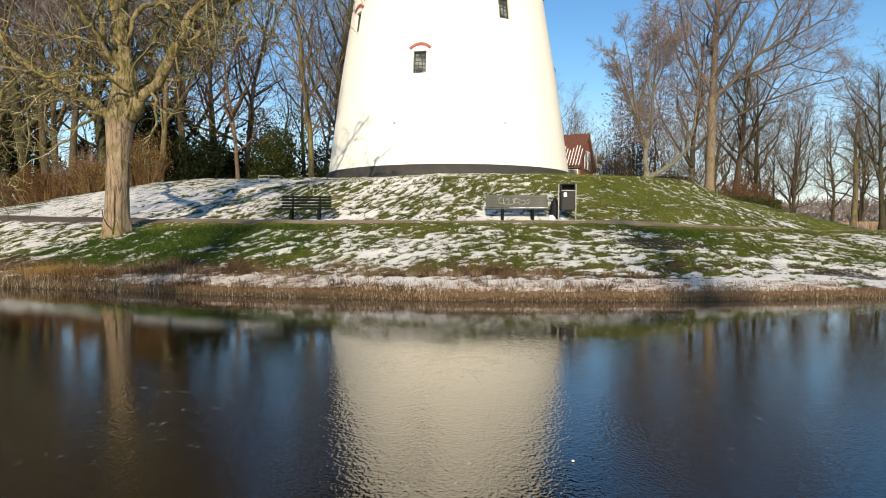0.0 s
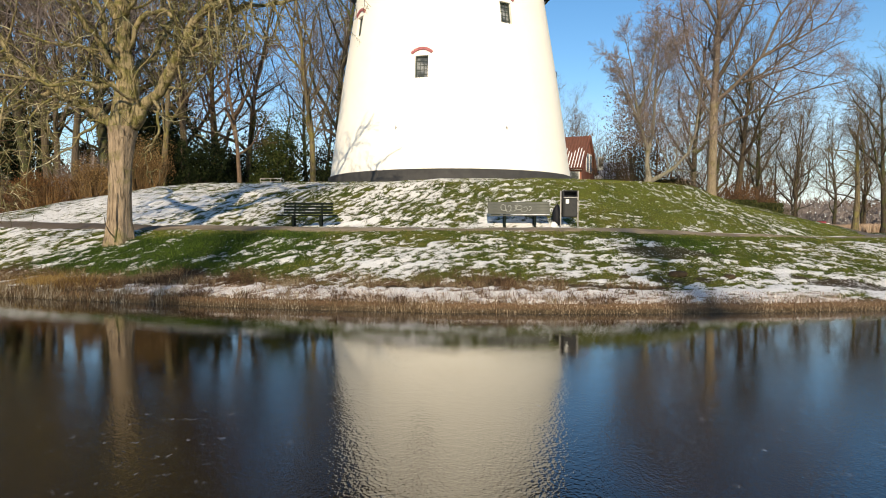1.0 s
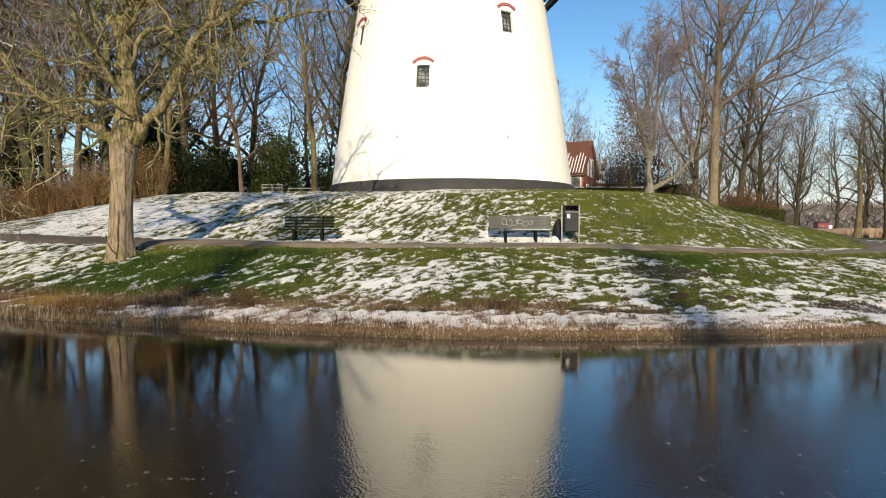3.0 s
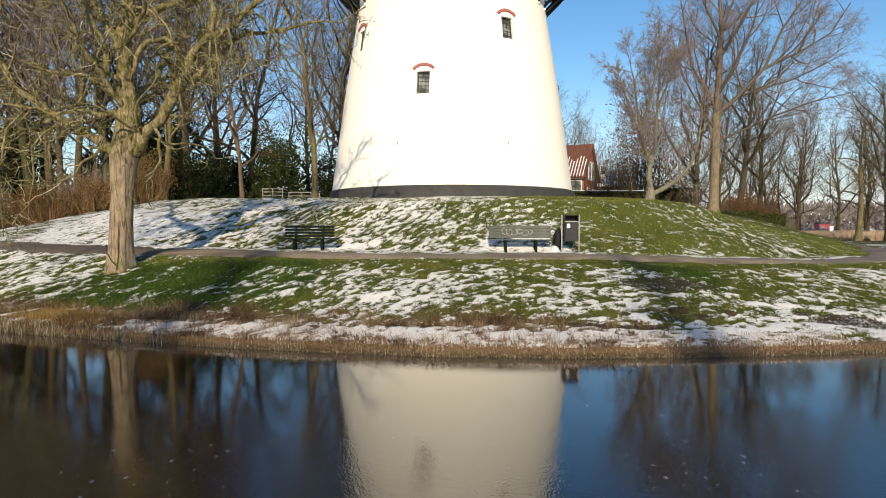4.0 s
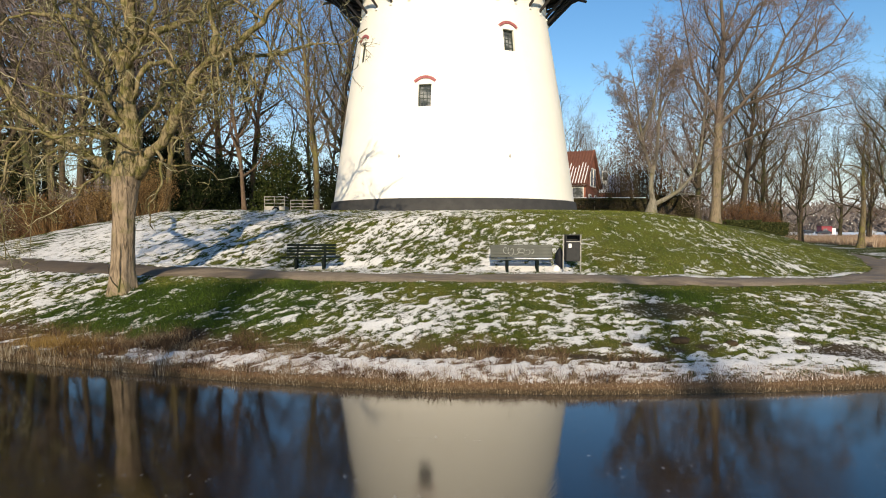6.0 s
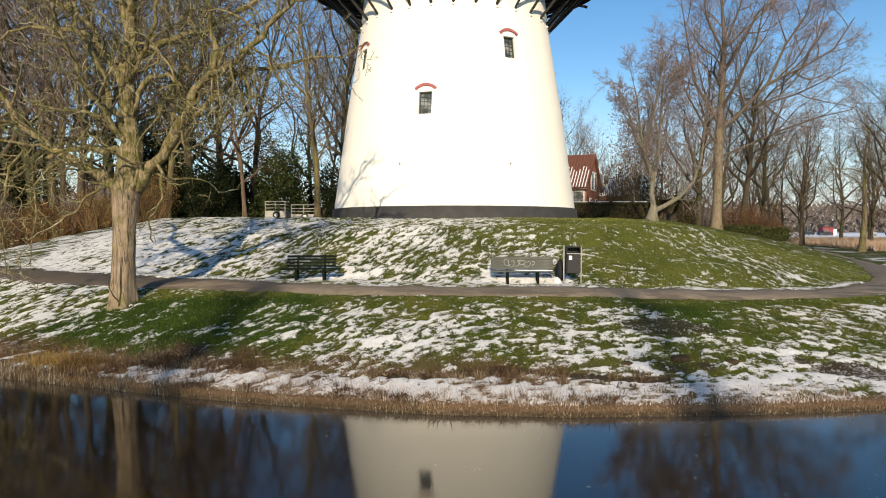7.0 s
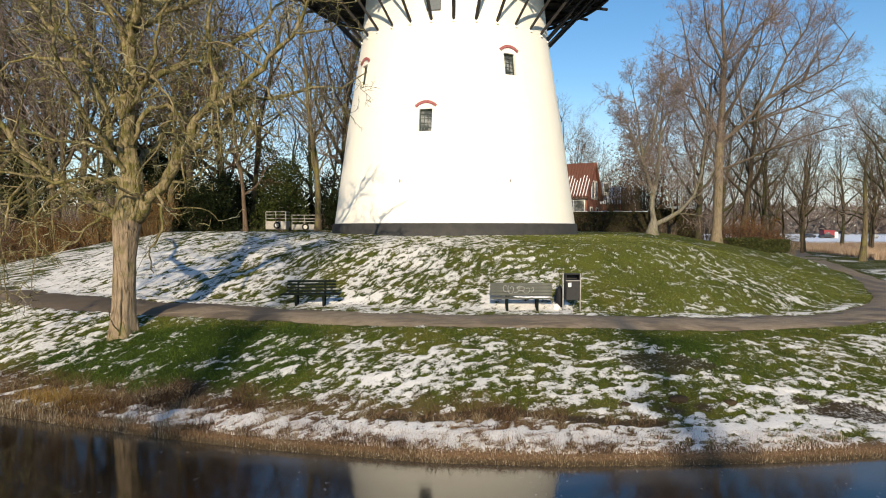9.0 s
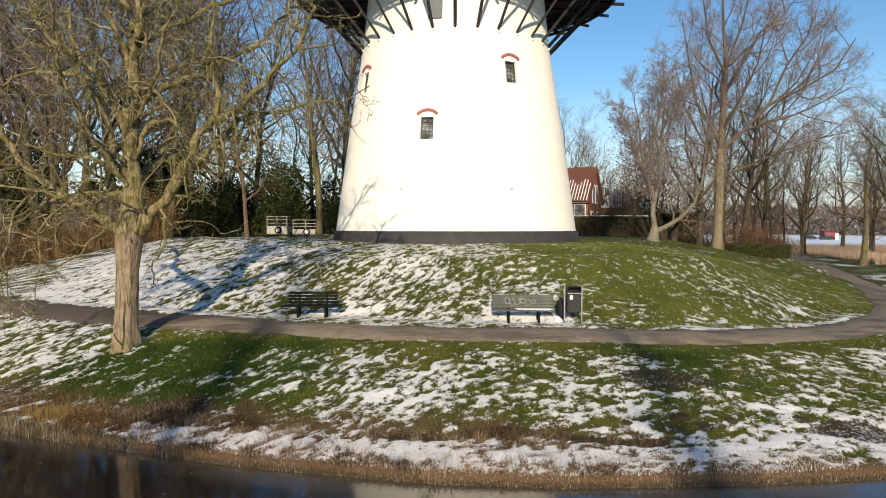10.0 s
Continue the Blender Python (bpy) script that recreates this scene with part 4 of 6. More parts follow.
def hero_tree():
    """The broad old tree by the water."""
    rng = random.Random(12)
    specs = [level_spec(0.5, 0.05, 0, 0.2, 14, 0.2, 60, 0.4, 0.4, 0.03, 0.05),
             level_spec(0.35, 0.20, 0.03, 0.25, 3.0, 0.12, 62, 0.34, 0.3, 0.017, 0.019),
             level_spec(0.26, 0.30, 0.01, 0.3, 6, 0.10, 62, 0.5, 0.3, 0.013, 0.013),
             level_spec(0.20, 0.36, -0.03, 0.35, 4, 0.12, 60, 0.55, 0.3, 0.012, 0.0105),
             level_spec(0.17, 0.40, -0.12, 0.5, 4, 0.15, 55, 0.62, 0.3, 0.010, 0.009),
             level_spec(0.17, 0.30, -0.16, 0.5, 0, 0, 0, 0, 0, 0, 0)]
    out = []

    def limb(points, r0, r1, lvl=1):
        base = [Vector(p) for p in points]
        pts = []
        for a, b in zip(base, base[1:]):
            n = max(2, int((b - a).length / 0.35))
            for k in range(n):
                q = a.lerp(b, k / n)
                if pts:
                    q += Vector([rng.gauss(0, 0.06) for _ in range(3)])
                pts.append(q)
        pts.append(base[-1])
        rad = [(r0 + (r1 - r0) * (i / (len(pts) - 1)) ** 0.75) * rng.uniform(0.80, 1.18) for i in range(len(pts))]
        out.append((lvl, pts, rad))
        length = sum((b - a).length for a, b in zip(pts, pts[1:]))
        offspring(rng, specs, pts, rad, length * 0.85, out, 1)

    trunk = [Vector(p) for p in ((-0.06, 0, -0.35), (-0.06, 0, 0.1), (-0.05, 0, 0.6), (-0.02, 0, 1.4), (0.02, 0, 2.4), (0.07, 0, 3.1), (0.12, 0, 3.6), (0.25, 0, 4.4), (0.29, 0.03, 5.1), (0.16, 0.05, 5.95), (0.18, 0.0, 7.1), (0.25, 0.0, 8.2))]
    out.append((0, trunk, [0.50, 0.42, 0.36, 0.335, 0.34, 0.385, 0.43, 0.37, 0.30, 0.245, 0.21, 0.08]))
    # the leader, which forks high up
    limb([(0.16, 0.05, 6.0), (0.18, 0.0, 7.1), (0.25, 0.0, 8.2), (0.33, -0.1, 9.2), (0.5, 0.0, 10.8), (0.4, 0.2, 14), (0.6, 0.1, 17)], 0.20, 0.04)
    limb([(0.22, 0.03, 7.7), (0.2, 0.06, 8.5), (0.02, 0.15, 9.6), (-0.5, 0.3, 10.4), (-1.3, 0.4, 11.8), (-1.9, 0.3, 14.0)], 0.12, 0.035)
    limb([(0.2, 0, 5.2), (-0.05, -0.2, 5.9), (-0.22, -0.35, 6.6), (-0.42, -0.5, 7.4), (-0.9, -0.8, 8.6), (-1.2, -0.9, 10.5)], 0.13, 0.035)
    # the great limb towards the mill and its forks
    limb([(0.12, 0, 3.0), (0.36, -0.03, 3.55), (0.62, -0.05, 3.95), (0.85, -0.12, 4.28), (1.29, -0.22, 4.74), (1.91, -0.33, 5.45), (2.3, -0.44, 6.09), (2.57, -0.55, 6.72), (3.17, -0.65, 7.08), (3.76, -0.76, 7.37), (4.34, -0.87, 7.72), (4.81, -0.98, 8.21), (5.27, -1.09, 8.65), (5.73, -1.2, 8.98), (6.4, -1.2, 10.4)], 0.26, 0.04)
    limb([(2.1, -0.4, 5.75), (2.66, -0.45, 5.97), (3.04, -0.34, 6.44), (3.44, -0.18, 6.91), (4.06, -0.02, 7.44), (5.15, 0.14, 7.59), (6.02, 0.3, 7.85), (7.0, 0.4, 7.9), (7.8, 0.4, 8.4)], 0.13, 0.02)
    limb([(2.9, -0.35, 6.3), (3.4, -0.2, 6.6), (4.44, 0.1, 6.54), (5.1, 0.2, 6.3)], 0.07, 0.018)
    limb([(3.15, -0.64, 7.05), (3.31, -0.7, 7.98), (3.14, -0.8, 8.59), (3.13, -0.9, 9.2), (3.4, -0.9, 10.6)], 0.11, 0.03)
    # the low limb over the water's edge
    limb([(0.08, 0, 3.0), (-0.08, 0.01, 3.42), (-0.30, 0.02, 3.75), (-0.69, 0.07, 4.04), (-1.3, 0.14, 4.33), (-1.91, 0.21, 4.74), (-2.52, 0.29, 5.09), (-3.37, 0.36, 5.56), (-3.98, 0.43, 6.49), (-4.4, 0.5, 7.1), (-5.3, 0.5, 8.0), (-6.5, 0.4, 8.8)], 0.22, 0.05)
    limb([(0.1, 0, 4.6), (-0.07, -0.2, 4.8), (-0.8, -0.5, 4.88), (-1.39, -0.8, 4.72), (-2.4, -0.9, 5.0), (-3.4, -0.95, 5.1), (-4.4, -1.0, 5.4)], 0.11, 0.025)
    limb([(0.15, 0, 5.3), (-0.36, -0.25, 5.69), (-0.89, -0.5, 5.98), (-1.7, -0.7, 6.0), (-2.6, -0.8, 6.4)], 0.10, 0.025)
    limb([(-2.3, 0.27, 4.95), (-2.6, 0.0, 4.6), (-2.95, -0.2, 4.3), (-3.5, -0.3, 4.1), (-4.1, -0.4, 4.3)], 0.08, 0.02)
    limb([(0.15, 0.02, 6.7), (-0.1, 0.06, 7.2), (-0.42, 0.12, 7.77), (-0.93, 0.25, 8.71), (-1.68, 0.38, 9.43), (-2.44, 0.5, 9.82), (-3.2, 0.7, 10.6), (-4.0, 0.9, 12.2)], 0.16, 0.04)
    limb([(-0.8, 0.22, 8.45), (-1.67, 0.15, 8.74), (-2.48, 0.0, 8.84), (-3.18, -0.15, 8.66), (-3.64, -0.3, 8.34), (-4.4, -0.4, 8.2)], 0.09, 0.02)
    limb([(0.3, 0.0, 6.0), (0.58, -0.08, 6.75), (0.96, -0.16, 7.1), (1.56, -0.24, 7.18), (2.04, -0.32, 6.99), (2.29, -0.4, 6.65)], 0.10, 0.05)
    limb([(0.2, 0.0, 7.6), (1.2, 0.7, 8.6), (2.4, 1.2, 9.2), (4.0, 1.6, 10.2), (5.2, 1.9, 11.8)], 0.14, 0.04)
    limb([(0.3, 0.0, 9.0), (1.0, -0.8, 10.4), (2.2, -1.4, 12.2), (3.0, -1.7, 14.2)], 0.12, 0.035)
    limb([(0.25, 0.0, 7.0), (1.1, -0.7, 7.9), (1.6, -1.1, 8.6), (2.0, -1.4, 9.6), (2.6, -1.6, 11.0)], 0.09, 0.03)
    limb([(0.2, 0.0, 4.8), (0.6, 1.3, 6.4), (1.0, 2.6, 8.4), (1.6, 3.4, 11)], 0.13, 0.04)
    limb([(0.2, 0.0, 5.0), (-0.3, -1.2, 6.4), (-0.6, -2.3, 8.2), (-0.6, -2.9, 10.5)], 0.10, 0.035)
    # drooping boughs
    limb([(-1.5, 0.15, 4.45), (-1.8, -0.6, 4.4), (-2.0, -1.2, 3.8), (-1.9, -1.4, 2.8), (-2.0, -1.5, 1.5)], 0.05, 0.012)
    limb([(-2.4, 0.28, 5.0), (-2.6, -0.5, 5.0), (-2.9, -1.1, 4.2), (-3.0, -1.3, 2.9), (-2.9, -1.3, 1.0)], 0.05, 0.012)
    limb([(-2.9, -0.2, 4.3), (-3.1, -0.9, 3.8), (-3.2, -1.2, 2.8), (-3.15, -1.3, 1.2)], 0.045, 0.012)
    for x0, y0, z0, out_x, drop in ((1.9, -0.33, 5.4, 0.55, 1.0), (2.3, -0.44, 6.05, 0.65, 1.5), (2.57, -0.55, 6.65, 0.45, 1.9), (2.9, -0.6, 6.9, 0.55, 2.0), (3.3, -0.68, 7.1, 0.35, 2.2), (3.76, -0.76, 7.3, 0.35, 1.9), (4.34, -0.87, 7.65, 0.45, 1.6), (4.06, -0.02, 7.4, 0.3, 1.7), (4.9, 0.1, 7.55, 0.3, 1.5)):
        limb([(x0, y0, z0), (x0 + out_x * 0.6, y0 - 0.45, z0 - 0.1), (x0 + out_x * 0.9, y0 - 0.7, z0 - drop * 0.5), (x0 + out_x, y0 - 0.75, z0 - drop)], 0.045, 0.012)
    limb([(-3.5, 0.4, 5.8), (-3.9, -0.3, 5.7), (-4.3, -0.7, 5.0), (-4.4, -0.8, 4.0)], 0.05, 0.012)
    limb([(-1.2, 0.15, 4.3), (-1.3, -0.6, 4.3), (-1.5, -1.1, 3.9), (-1.5, -1.2, 3.0)], 0.05, 0.012)
    for k in range(12):
        a, z = 0.7 * k + rng.uniform(-0.2, 0.2), 9.5 + 0.6 * k
        ux, uy = math.cos(a * 2.4), math.sin(a * 2.4)
        r = 5.4 - 0.22 * k
        limb([(0.28, 0, z), (0.3 + ux * r * 0.35, uy * r * 0.35, z + 1.0), (0.3 + ux * r * 0.7, uy * r * 0.7, z + 1.7), (0.3 + ux * r, uy * r, z + 2.9)], 0.11, 0.03)
    return out


def fluted(g, pts, rad, sides=64, knobs=0.05):
    """A trunk whose roundness is broken by buttresses and furrows."""
    o = len(g.v)
    dense = []
    for i in range(len(pts) - 1):
        for k in range(4):
            f = k / 4
            dense.append((pts[i].lerp(pts[i + 1], f), rad[i] + (rad[i + 1] - rad[i]) * f))
    dense.append((pts[-1], rad[-1]))
    for p, r in dense:
        foot = max(0.0, 1 - p.z / 1.3)
        for k in range(sides):
            a = 2 * math.pi * k / sides
            w = 1.0 + (0.025 + 0.10 * foot) * math.sin(5 * a + 0.35 * p.z) - 0.055 * (1 - abs(math.sin(4.5 * a - 0.3 * p.z + 0.6 * noise.noise(Vector((math.cos(a), math.sin(a), 0.9 * p.z)))))) ** 3 + knobs * noise.noise(Vector((3 * math.cos(a), 3 * math.sin(a), 1.5 * p.z))) + (knobs - 0.05) * 1.6 * noise.noise(Vector((1.4 * math.cos(a), 1.4 * math.sin(a), 3.1 * p.z)))
            g.v.append((p.x + r * w * math.cos(a), p.y + r * w * math.sin(a), p.z))
    for i in range(len(dense) - 1):
        for k in range(sides):
            k2 = (k + 1) % sides
            g.f.append((o + i * sides + k, o + i * sides + k2, o + (i + 1) * sides + k2, o + (i + 1) * sides + k))


def build_hero():
    x, y = -10.38, 20.0
    t = thing("tree", (x, y, zed(x, y)), "broad old bare tree with crooked lichened limbs on the bank", "tree")
    trunk, leader, crown = Geo(), Geo(), Geo()
    limbs = []
    rng = random.Random(4)
    for lvl, pts, rad in hero_tree():
        if lvl == 0:
            fluted(trunk, pts[:7], rad[:7])
            fluted(leader, pts[6:], rad[6:], 40, 0.14)
        elif lvl == 1:
            limbs.append(Geo().tube(pts, rad, 9))
        elif lvl == 2:
            limbs[-1].tube(pts, rad, 6, False)
        else:
            if lvl == 3:
                crown.tube(pts, rad, 3, False)
            else:
                crown.ribbon(pts, rad, (pts[-1] - pts[0]).cross(Vector((rng.uniform(-1, 1), rng.uniform(-1, 1), rng.uniform(-1, 1)))).normalized())
    part("trunk", trunk, M["bark_hero"], t, smooth=True)
    part("leader", leader, M["bark_limb"], t, "mossy knobbly upper stem", True)
    # a woody creeper climbs the foot of the trunk, and a cut stub stands above it
    creeper = Geo()
    for steps in (((-0.42, 0.75, 0.014), (-0.30, 0.55, 0.017), (-0.12, 0.28, 0.020), (0.10, 0.05, 0.024)), ((0.16, 1.5, 0.010), (0.12, 0.9, 0.016), (0.13, 0.4, 0.020), (0.08, -0.05, 0.024))):
        pts = [(dx - 0.05, -math.sqrt(max(0.01, (0.41 + 0.06 * max(0, 0.5 - dz)) ** 2 - dx * dx)), dz) for dx, dz, r in steps]
        creeper.tube(pts, [r for dx, dz, r in steps], 5)
    part("creeper_stem", creeper, M["bark_dark"], t, "dark creeper stem on the bark")
    for g in limbs:
        part("limb", g, M["bark_limb"], t, smooth=True)
    part("crown", crown, M["twig_hero"], t, "knobbly yellow-green twigs")


build_hero()

FORK_STEMS = [
    ([(0, 0, -0.3), (0.02, 0, 0.3), (0.08, 0, 0.7), (0.10, 0, 1.0)], 0.36, 0.2),
    ([(0.1, 0, 0.8), (0.0, 0.1, 1.8), (0.1, 0.2, 2.8), (-0.3, 0.2, 3.8), (-0.8, 0.1, 6), (-1.1, 0, 8.2), (-1.5, 0.2, 10.2)], 0.20, 0.015),
    ([(0.15, 0, 0.6), (0.9, -0.2, 1.0), (1.7, -0.3, 1.5), (2.6, -0.4, 2.5), (3.1, -0.4, 4.0), (3.4, -0.2, 6.0), (3.6, 0, 8.6)], 0.19, 0.015),
    ([(0.05, 0.15, 2.4), (0.5, 0.5, 4.0), (0.7, 0.7, 6.5), (0.9, 0.8, 9.0), (1.1, 0.7, 11.2)], 0.16, 0.015),
    ([(-0.1, 0.2, 3.4), (-0.9, -0.3, 5.0), (-1.7, -0.6, 6.8), (-2.4, -0.5, 8.6)], 0.13, 0.015),
    ([(-0.6, 0.1, 5.2), (-0.2, -0.8, 7.0), (0.0, -1.3, 9.0), (0.2, -1.5, 11.0)], 0.11, 0.015),
    ([(0.7, 0.7, 6.5), (1.4, 0.3, 8.4), (2.2, 0.1, 10.6)], 0.08, 0.015),
]
BIG_STEMS = [
    ([(0, 0, -0.3), (0.02, 0, 0.4), (0.05, 0, 1.2), (0.1, 0, 3.5), (0.12, 0, 5.2), (0.15, 0, 7.0)], 0.34, 0.27),
    ([(0.15, 0, 6.8), (0.3, 0.1, 9.0), (0.35, 0, 10.8), (0.45, 0, 13), (0.3, 0.1, 15), (0.1, 0, 17.7), (0.3, 0, 20.5)], 0.26, 0.03),
    ([(0.36, 0, 10.9), (1.65, -0.4, 13.3), (2.5, -0.6, 15.0), (3.8, -0.6, 15.8), (4.9, -0.4, 17.2)], 0.14, 0.03),
    ([(0.2, 0, 7.0), (1.2, -0.3, 7.8), (3.1, -0.8, 10.0), (5.3, -0.9, 11.0), (7.7, -0.6, 12.4), (9.2, -0.4, 14.6)], 0.15, 0.035),
    ([(0.2, 0, 6.6), (1.65, 0.6, 8.2), (3.8, 1.0, 8.95), (6.2, 1.3, 9.7), (7.9, 1.4, 10.5), (10.0, 1.2, 11.6)], 0.13, 0.03),
    ([(0.12, 0, 5.0), (1.9, -0.8, 5.8), (3.5, -1.4, 6.6), (6.0, -1.8, 7.5), (8.2, -2.0, 8.0)], 0.10, 0.03),
    ([(0.15, 0, 7.2), (-0.4, 0.2, 8.6), (-1.5, 0.4, 10.4), (-2.0, 0.3, 13.0), (-2.6, 0.2, 16.2)], 0.13, 0.03),
    ([(0.1, 0, 5.8), (-1.3, -0.5, 7.5), (-2.6, -0.9, 9.5), (-3.4, -1.0, 12.2)], 0.10, 0.03),
    ([(0.3, 0, 9.2), (0.9, 1.8, 11.5), (1.6, 3.0, 13.8), (2.0, 3.6, 16.0)], 0.14, 0.03),
    ([(0.3, 0, 8.4), (0.6, -1.8, 10.0), (1.2, -3.0, 12.2), (1.5, -3.6, 15.0)], 0.13, 0.03),
    ([(0.45, 0, 12.8), (1.6, 0.3, 15.6), (2.4, 0.4, 18.8)], 0.11, 0.025),
    ([(0.42, 0, 12.2), (-0.8, 0.1, 14.8), (-1.3, 0.0, 18.0)], 0.11, 0.025),
    ([(3.1, -0.8, 10.0), (4.2, -0.9, 12.6), (5.6, -0.8, 14.6), (6.4, -0.6, 16.6)], 0.10, 0.025),
    ([(5.3, -0.9, 11.0), (6.6, -0.4, 13.2), (7.4, -0.2, 15.6)], 0.08, 0.02),
]
BIG = tall_tree(37, 21, 0.36, M["bark_tan"], M["twig_brown"], 0.24, 46, 8, n=(9, 8, 6, 3), lift=0.12, stems=BIG_STEMS, limb_mat=M["bark_mauve"], limb_thick=0.015, twig=1.1)
FORK = tall_tree(4, 13, 0.3, M["bark_grey"], M["twig_brown"], 0.2, 42, 15, n=(10, 8, 7, 4), lift=0.10, stems=FORK_STEMS, limb_thick=0.015, reach=0.42, twig=1.15)
SLIM = tall_tree(5, 19, 0.24, M["bark_moss"], M["twig_olive"], 0.2, 32, 20, (0.03, 0), n=(8, 7, 5, 3), lift=0.12, limb_thick=0.015, reach=0.42, twig=1.3)
WOOD = tall_tree(7, 21, 0.27, M["bark_brown"], M["twig_wood"], 0.25, 34, 18, (-0.04, 0), n=(8, 7, 5, 3), lift=0.11, limb_thick=0.016, reach=0.46, twig=1.15)
ROUND = tall_tree(9, 14, 0.26, M["bark_dark"], M["twig_olive"], 0.16, 46, 15, n=(8, 7, 6, 3), lift=0.12, limb_thick=0.019, reach=0.56, twig=1.4)
RUST = tall_tree(13, 16, 0.2, M["bark_red"], M["twig_red"], 0.2, 40, 13, n=(8, 6, 6, 3))
LEAN = tall_tree(21, 17, 0.34, M["bark_brown"], M["twig_olive"], 0.28, 44, 15, (0.16, 0), n=(9, 7, 6, 3))
LOW = tall_tree(22, 13, 0.34, M["bark_moss"], M["twig_olive"], 0.33, 55, 14, (0.06, 0.05), n=(9, 7, 6, 3))
FAR_A = tall_tree(15, 20, 0.24, M["bark_dark"], M["twig_wood"], 0.2, 36, 15, n=(8, 6, 5, 0), lift=0.10, limb_thick=0.015, twig=1.5)
FAR_B = tall_tree(16, 18, 0.2, M["bark_brown"], M["twig_olive"], 0.15, 40, 14, (0.05, 0.02), n=(8, 6, 5, 0), lift=0.10, limb_thick=0.015, twig=1.5)
FAR_C = tall_tree(17, 17, 0.2, M["bark_dark"], M["twig_red"], 0.12, 48, 13, n=(8, 6, 5, 0), twig=2.4)


def put_tree(meshes, x, y, scale=1.0, turn=0.0, label="", group=""):
    t = plant((x, y, zed(x, y)), meshes, label, group)
    t.matrix_world = pose(x, y, zed(x, y), 0, 0, turn) @ Matrix.Scale(scale, 4)
    return t


TREES = [
    (BIG, 18.93, 44.6, 1.0, 0, "tall bare tree with a straight tan trunk on the mound"),
    (FORK, 13.7, 42.4, 1.0, 0, "low-forked bare tree with a leaning limb on the mound"),
    (SLIM, -10.85, 51.5, 1.1, 70, "slim bare tree with mossy trunk beside the mill"),
    (WOOD, -21.0, 51.0, 1.15, 10, "tall bare tree with brown trunk above the snowy slope"),
    (RUST, -15.0, 46.0, 0.85, 120, "slender bare tree with a red-brown trunk"),
    (ROUND, 20.4, 51.5, 1.05, 200, "dark bare tree behind the clipped hedge"),
    (LEAN, 26.2, 57.0, 1.0, 0, "stout bare tree with a mossy leaning trunk"),
    (ROUND, 31.2, 62.0, 1.1, 80, "bare dark tree with spreading limbs"),
    (ROUND, 49.4, 88.0, 1.15, 140, "bare dark tree beside the footpath"),
    (LOW, 42.4, 64.7, 1.0, 250, "bare tree leaning beside the reeds"),
    (WOOD, -25.5, 43.0, 1.0, 200, "tall bare tree with a stout brown trunk"),
    (WOOD, -28.5, 46.0, 0.95, 300, "tall bare tree with a stout mossy trunk"),
    (WOOD, -31.0, 49.0, 1.25, 90, "tall bare tree with brown trunk in the wood"),
    (ROUND, 55.0, 108.0, 1.2, 20, "dense bare tree behind the reeds"),
    (ROUND, 66.0, 106.0, 1.25, 300, "dense bare tree behind the reeds"),
    (ROUND, 44.3, 63.0, 1.15, 45, "bare tree with spreading limbs beside the reeds"),
    (FAR_C, 51.0, 96.0, 1.0, 10, "rust-twigged bare tree behind the reeds"),
    (ROUND, 35.5, 82.0, 1.3, 170, "dense bare tree behind the reeds"),
    (SLIM, -21.0, 46.5, 1.0, 160, "slim bare tree with mossy trunk"),
    (FAR_B, 18.9, 95.0, 0.92, 90, "pale bare tree behind the house"),
    (FAR_A, 16.5, 88.0, 0.85, 20, "dark bare tree behind the house"),
    (FAR_B, 55.0, 82.0, 0.95, 200, "bare tree with upswept twigs beside the reeds"),
    (FAR_A, 60.0, 90.0, 0.95, 140, "tall bare tree beyond the reeds"),
    (FAR_B, 47.0, 84.0, 0.95, 10, "bare tree with upswept twigs beyond the path"),
    (FAR_C, 70.0, 99.0, 1.1, 70, "rust-twigged bare tree beyond the reeds"),
    (FAR_A, 31.0, 78.0, 0.85, 250, "dark bare tree behind the hedge"),
]
for meshes, x, y, sc, turn, label in TREES:
    put_tree(meshes, x, y, sc, turn, label)
POPLAR = tall_tree(31, 23, 0.3, M["bark_brown"], M["twig_wood"], 0.2, 26, 26, n=(7, 6, 5, 0), lift=0.12, reach=0.20, twig=2.4)
for x, y, sc, turn in ((-8.3, -30.0, 1.0, 40), (5.0, -30.5, 0.91, 210)):
    put_tree(POPLAR, x, y, sc, turn, "tall bare tree on the opposite bank of the pond", "trees on the opposite bank")
rng = random.Random(77)
for k in range(34):
    x = -60 + 54 * (k + rng.random() * 0.8) / 34
    y = 49 + 26 * rng.random()
    if x < -23.5 and k % 5 == 2:
        continue
    if x > -23.5:
        y += 14
        if k % 3 == 1:
            continue
    put_tree((FAR_A, FAR_B, FAR_A, FAR_C)[k % 4], x, y, rng.uniform(1.45, 1.9) * (0.85 if x > -23.5 else 1.0), rng.uniform(0, 360), "bare woodland tree among many others", "woodland trees")
for k in range(36):
    x = 19 + 96 * (k + rng.random() * 0.7) / 36
    y = 66 + 66 * rng.random()
    put_tree((FAR_B, FAR_A, FAR_C)[k % 3], x, y, rng.uniform(0.7, 0.95), rng.uniform(0, 360), "distant bare park tree", "distant park trees")


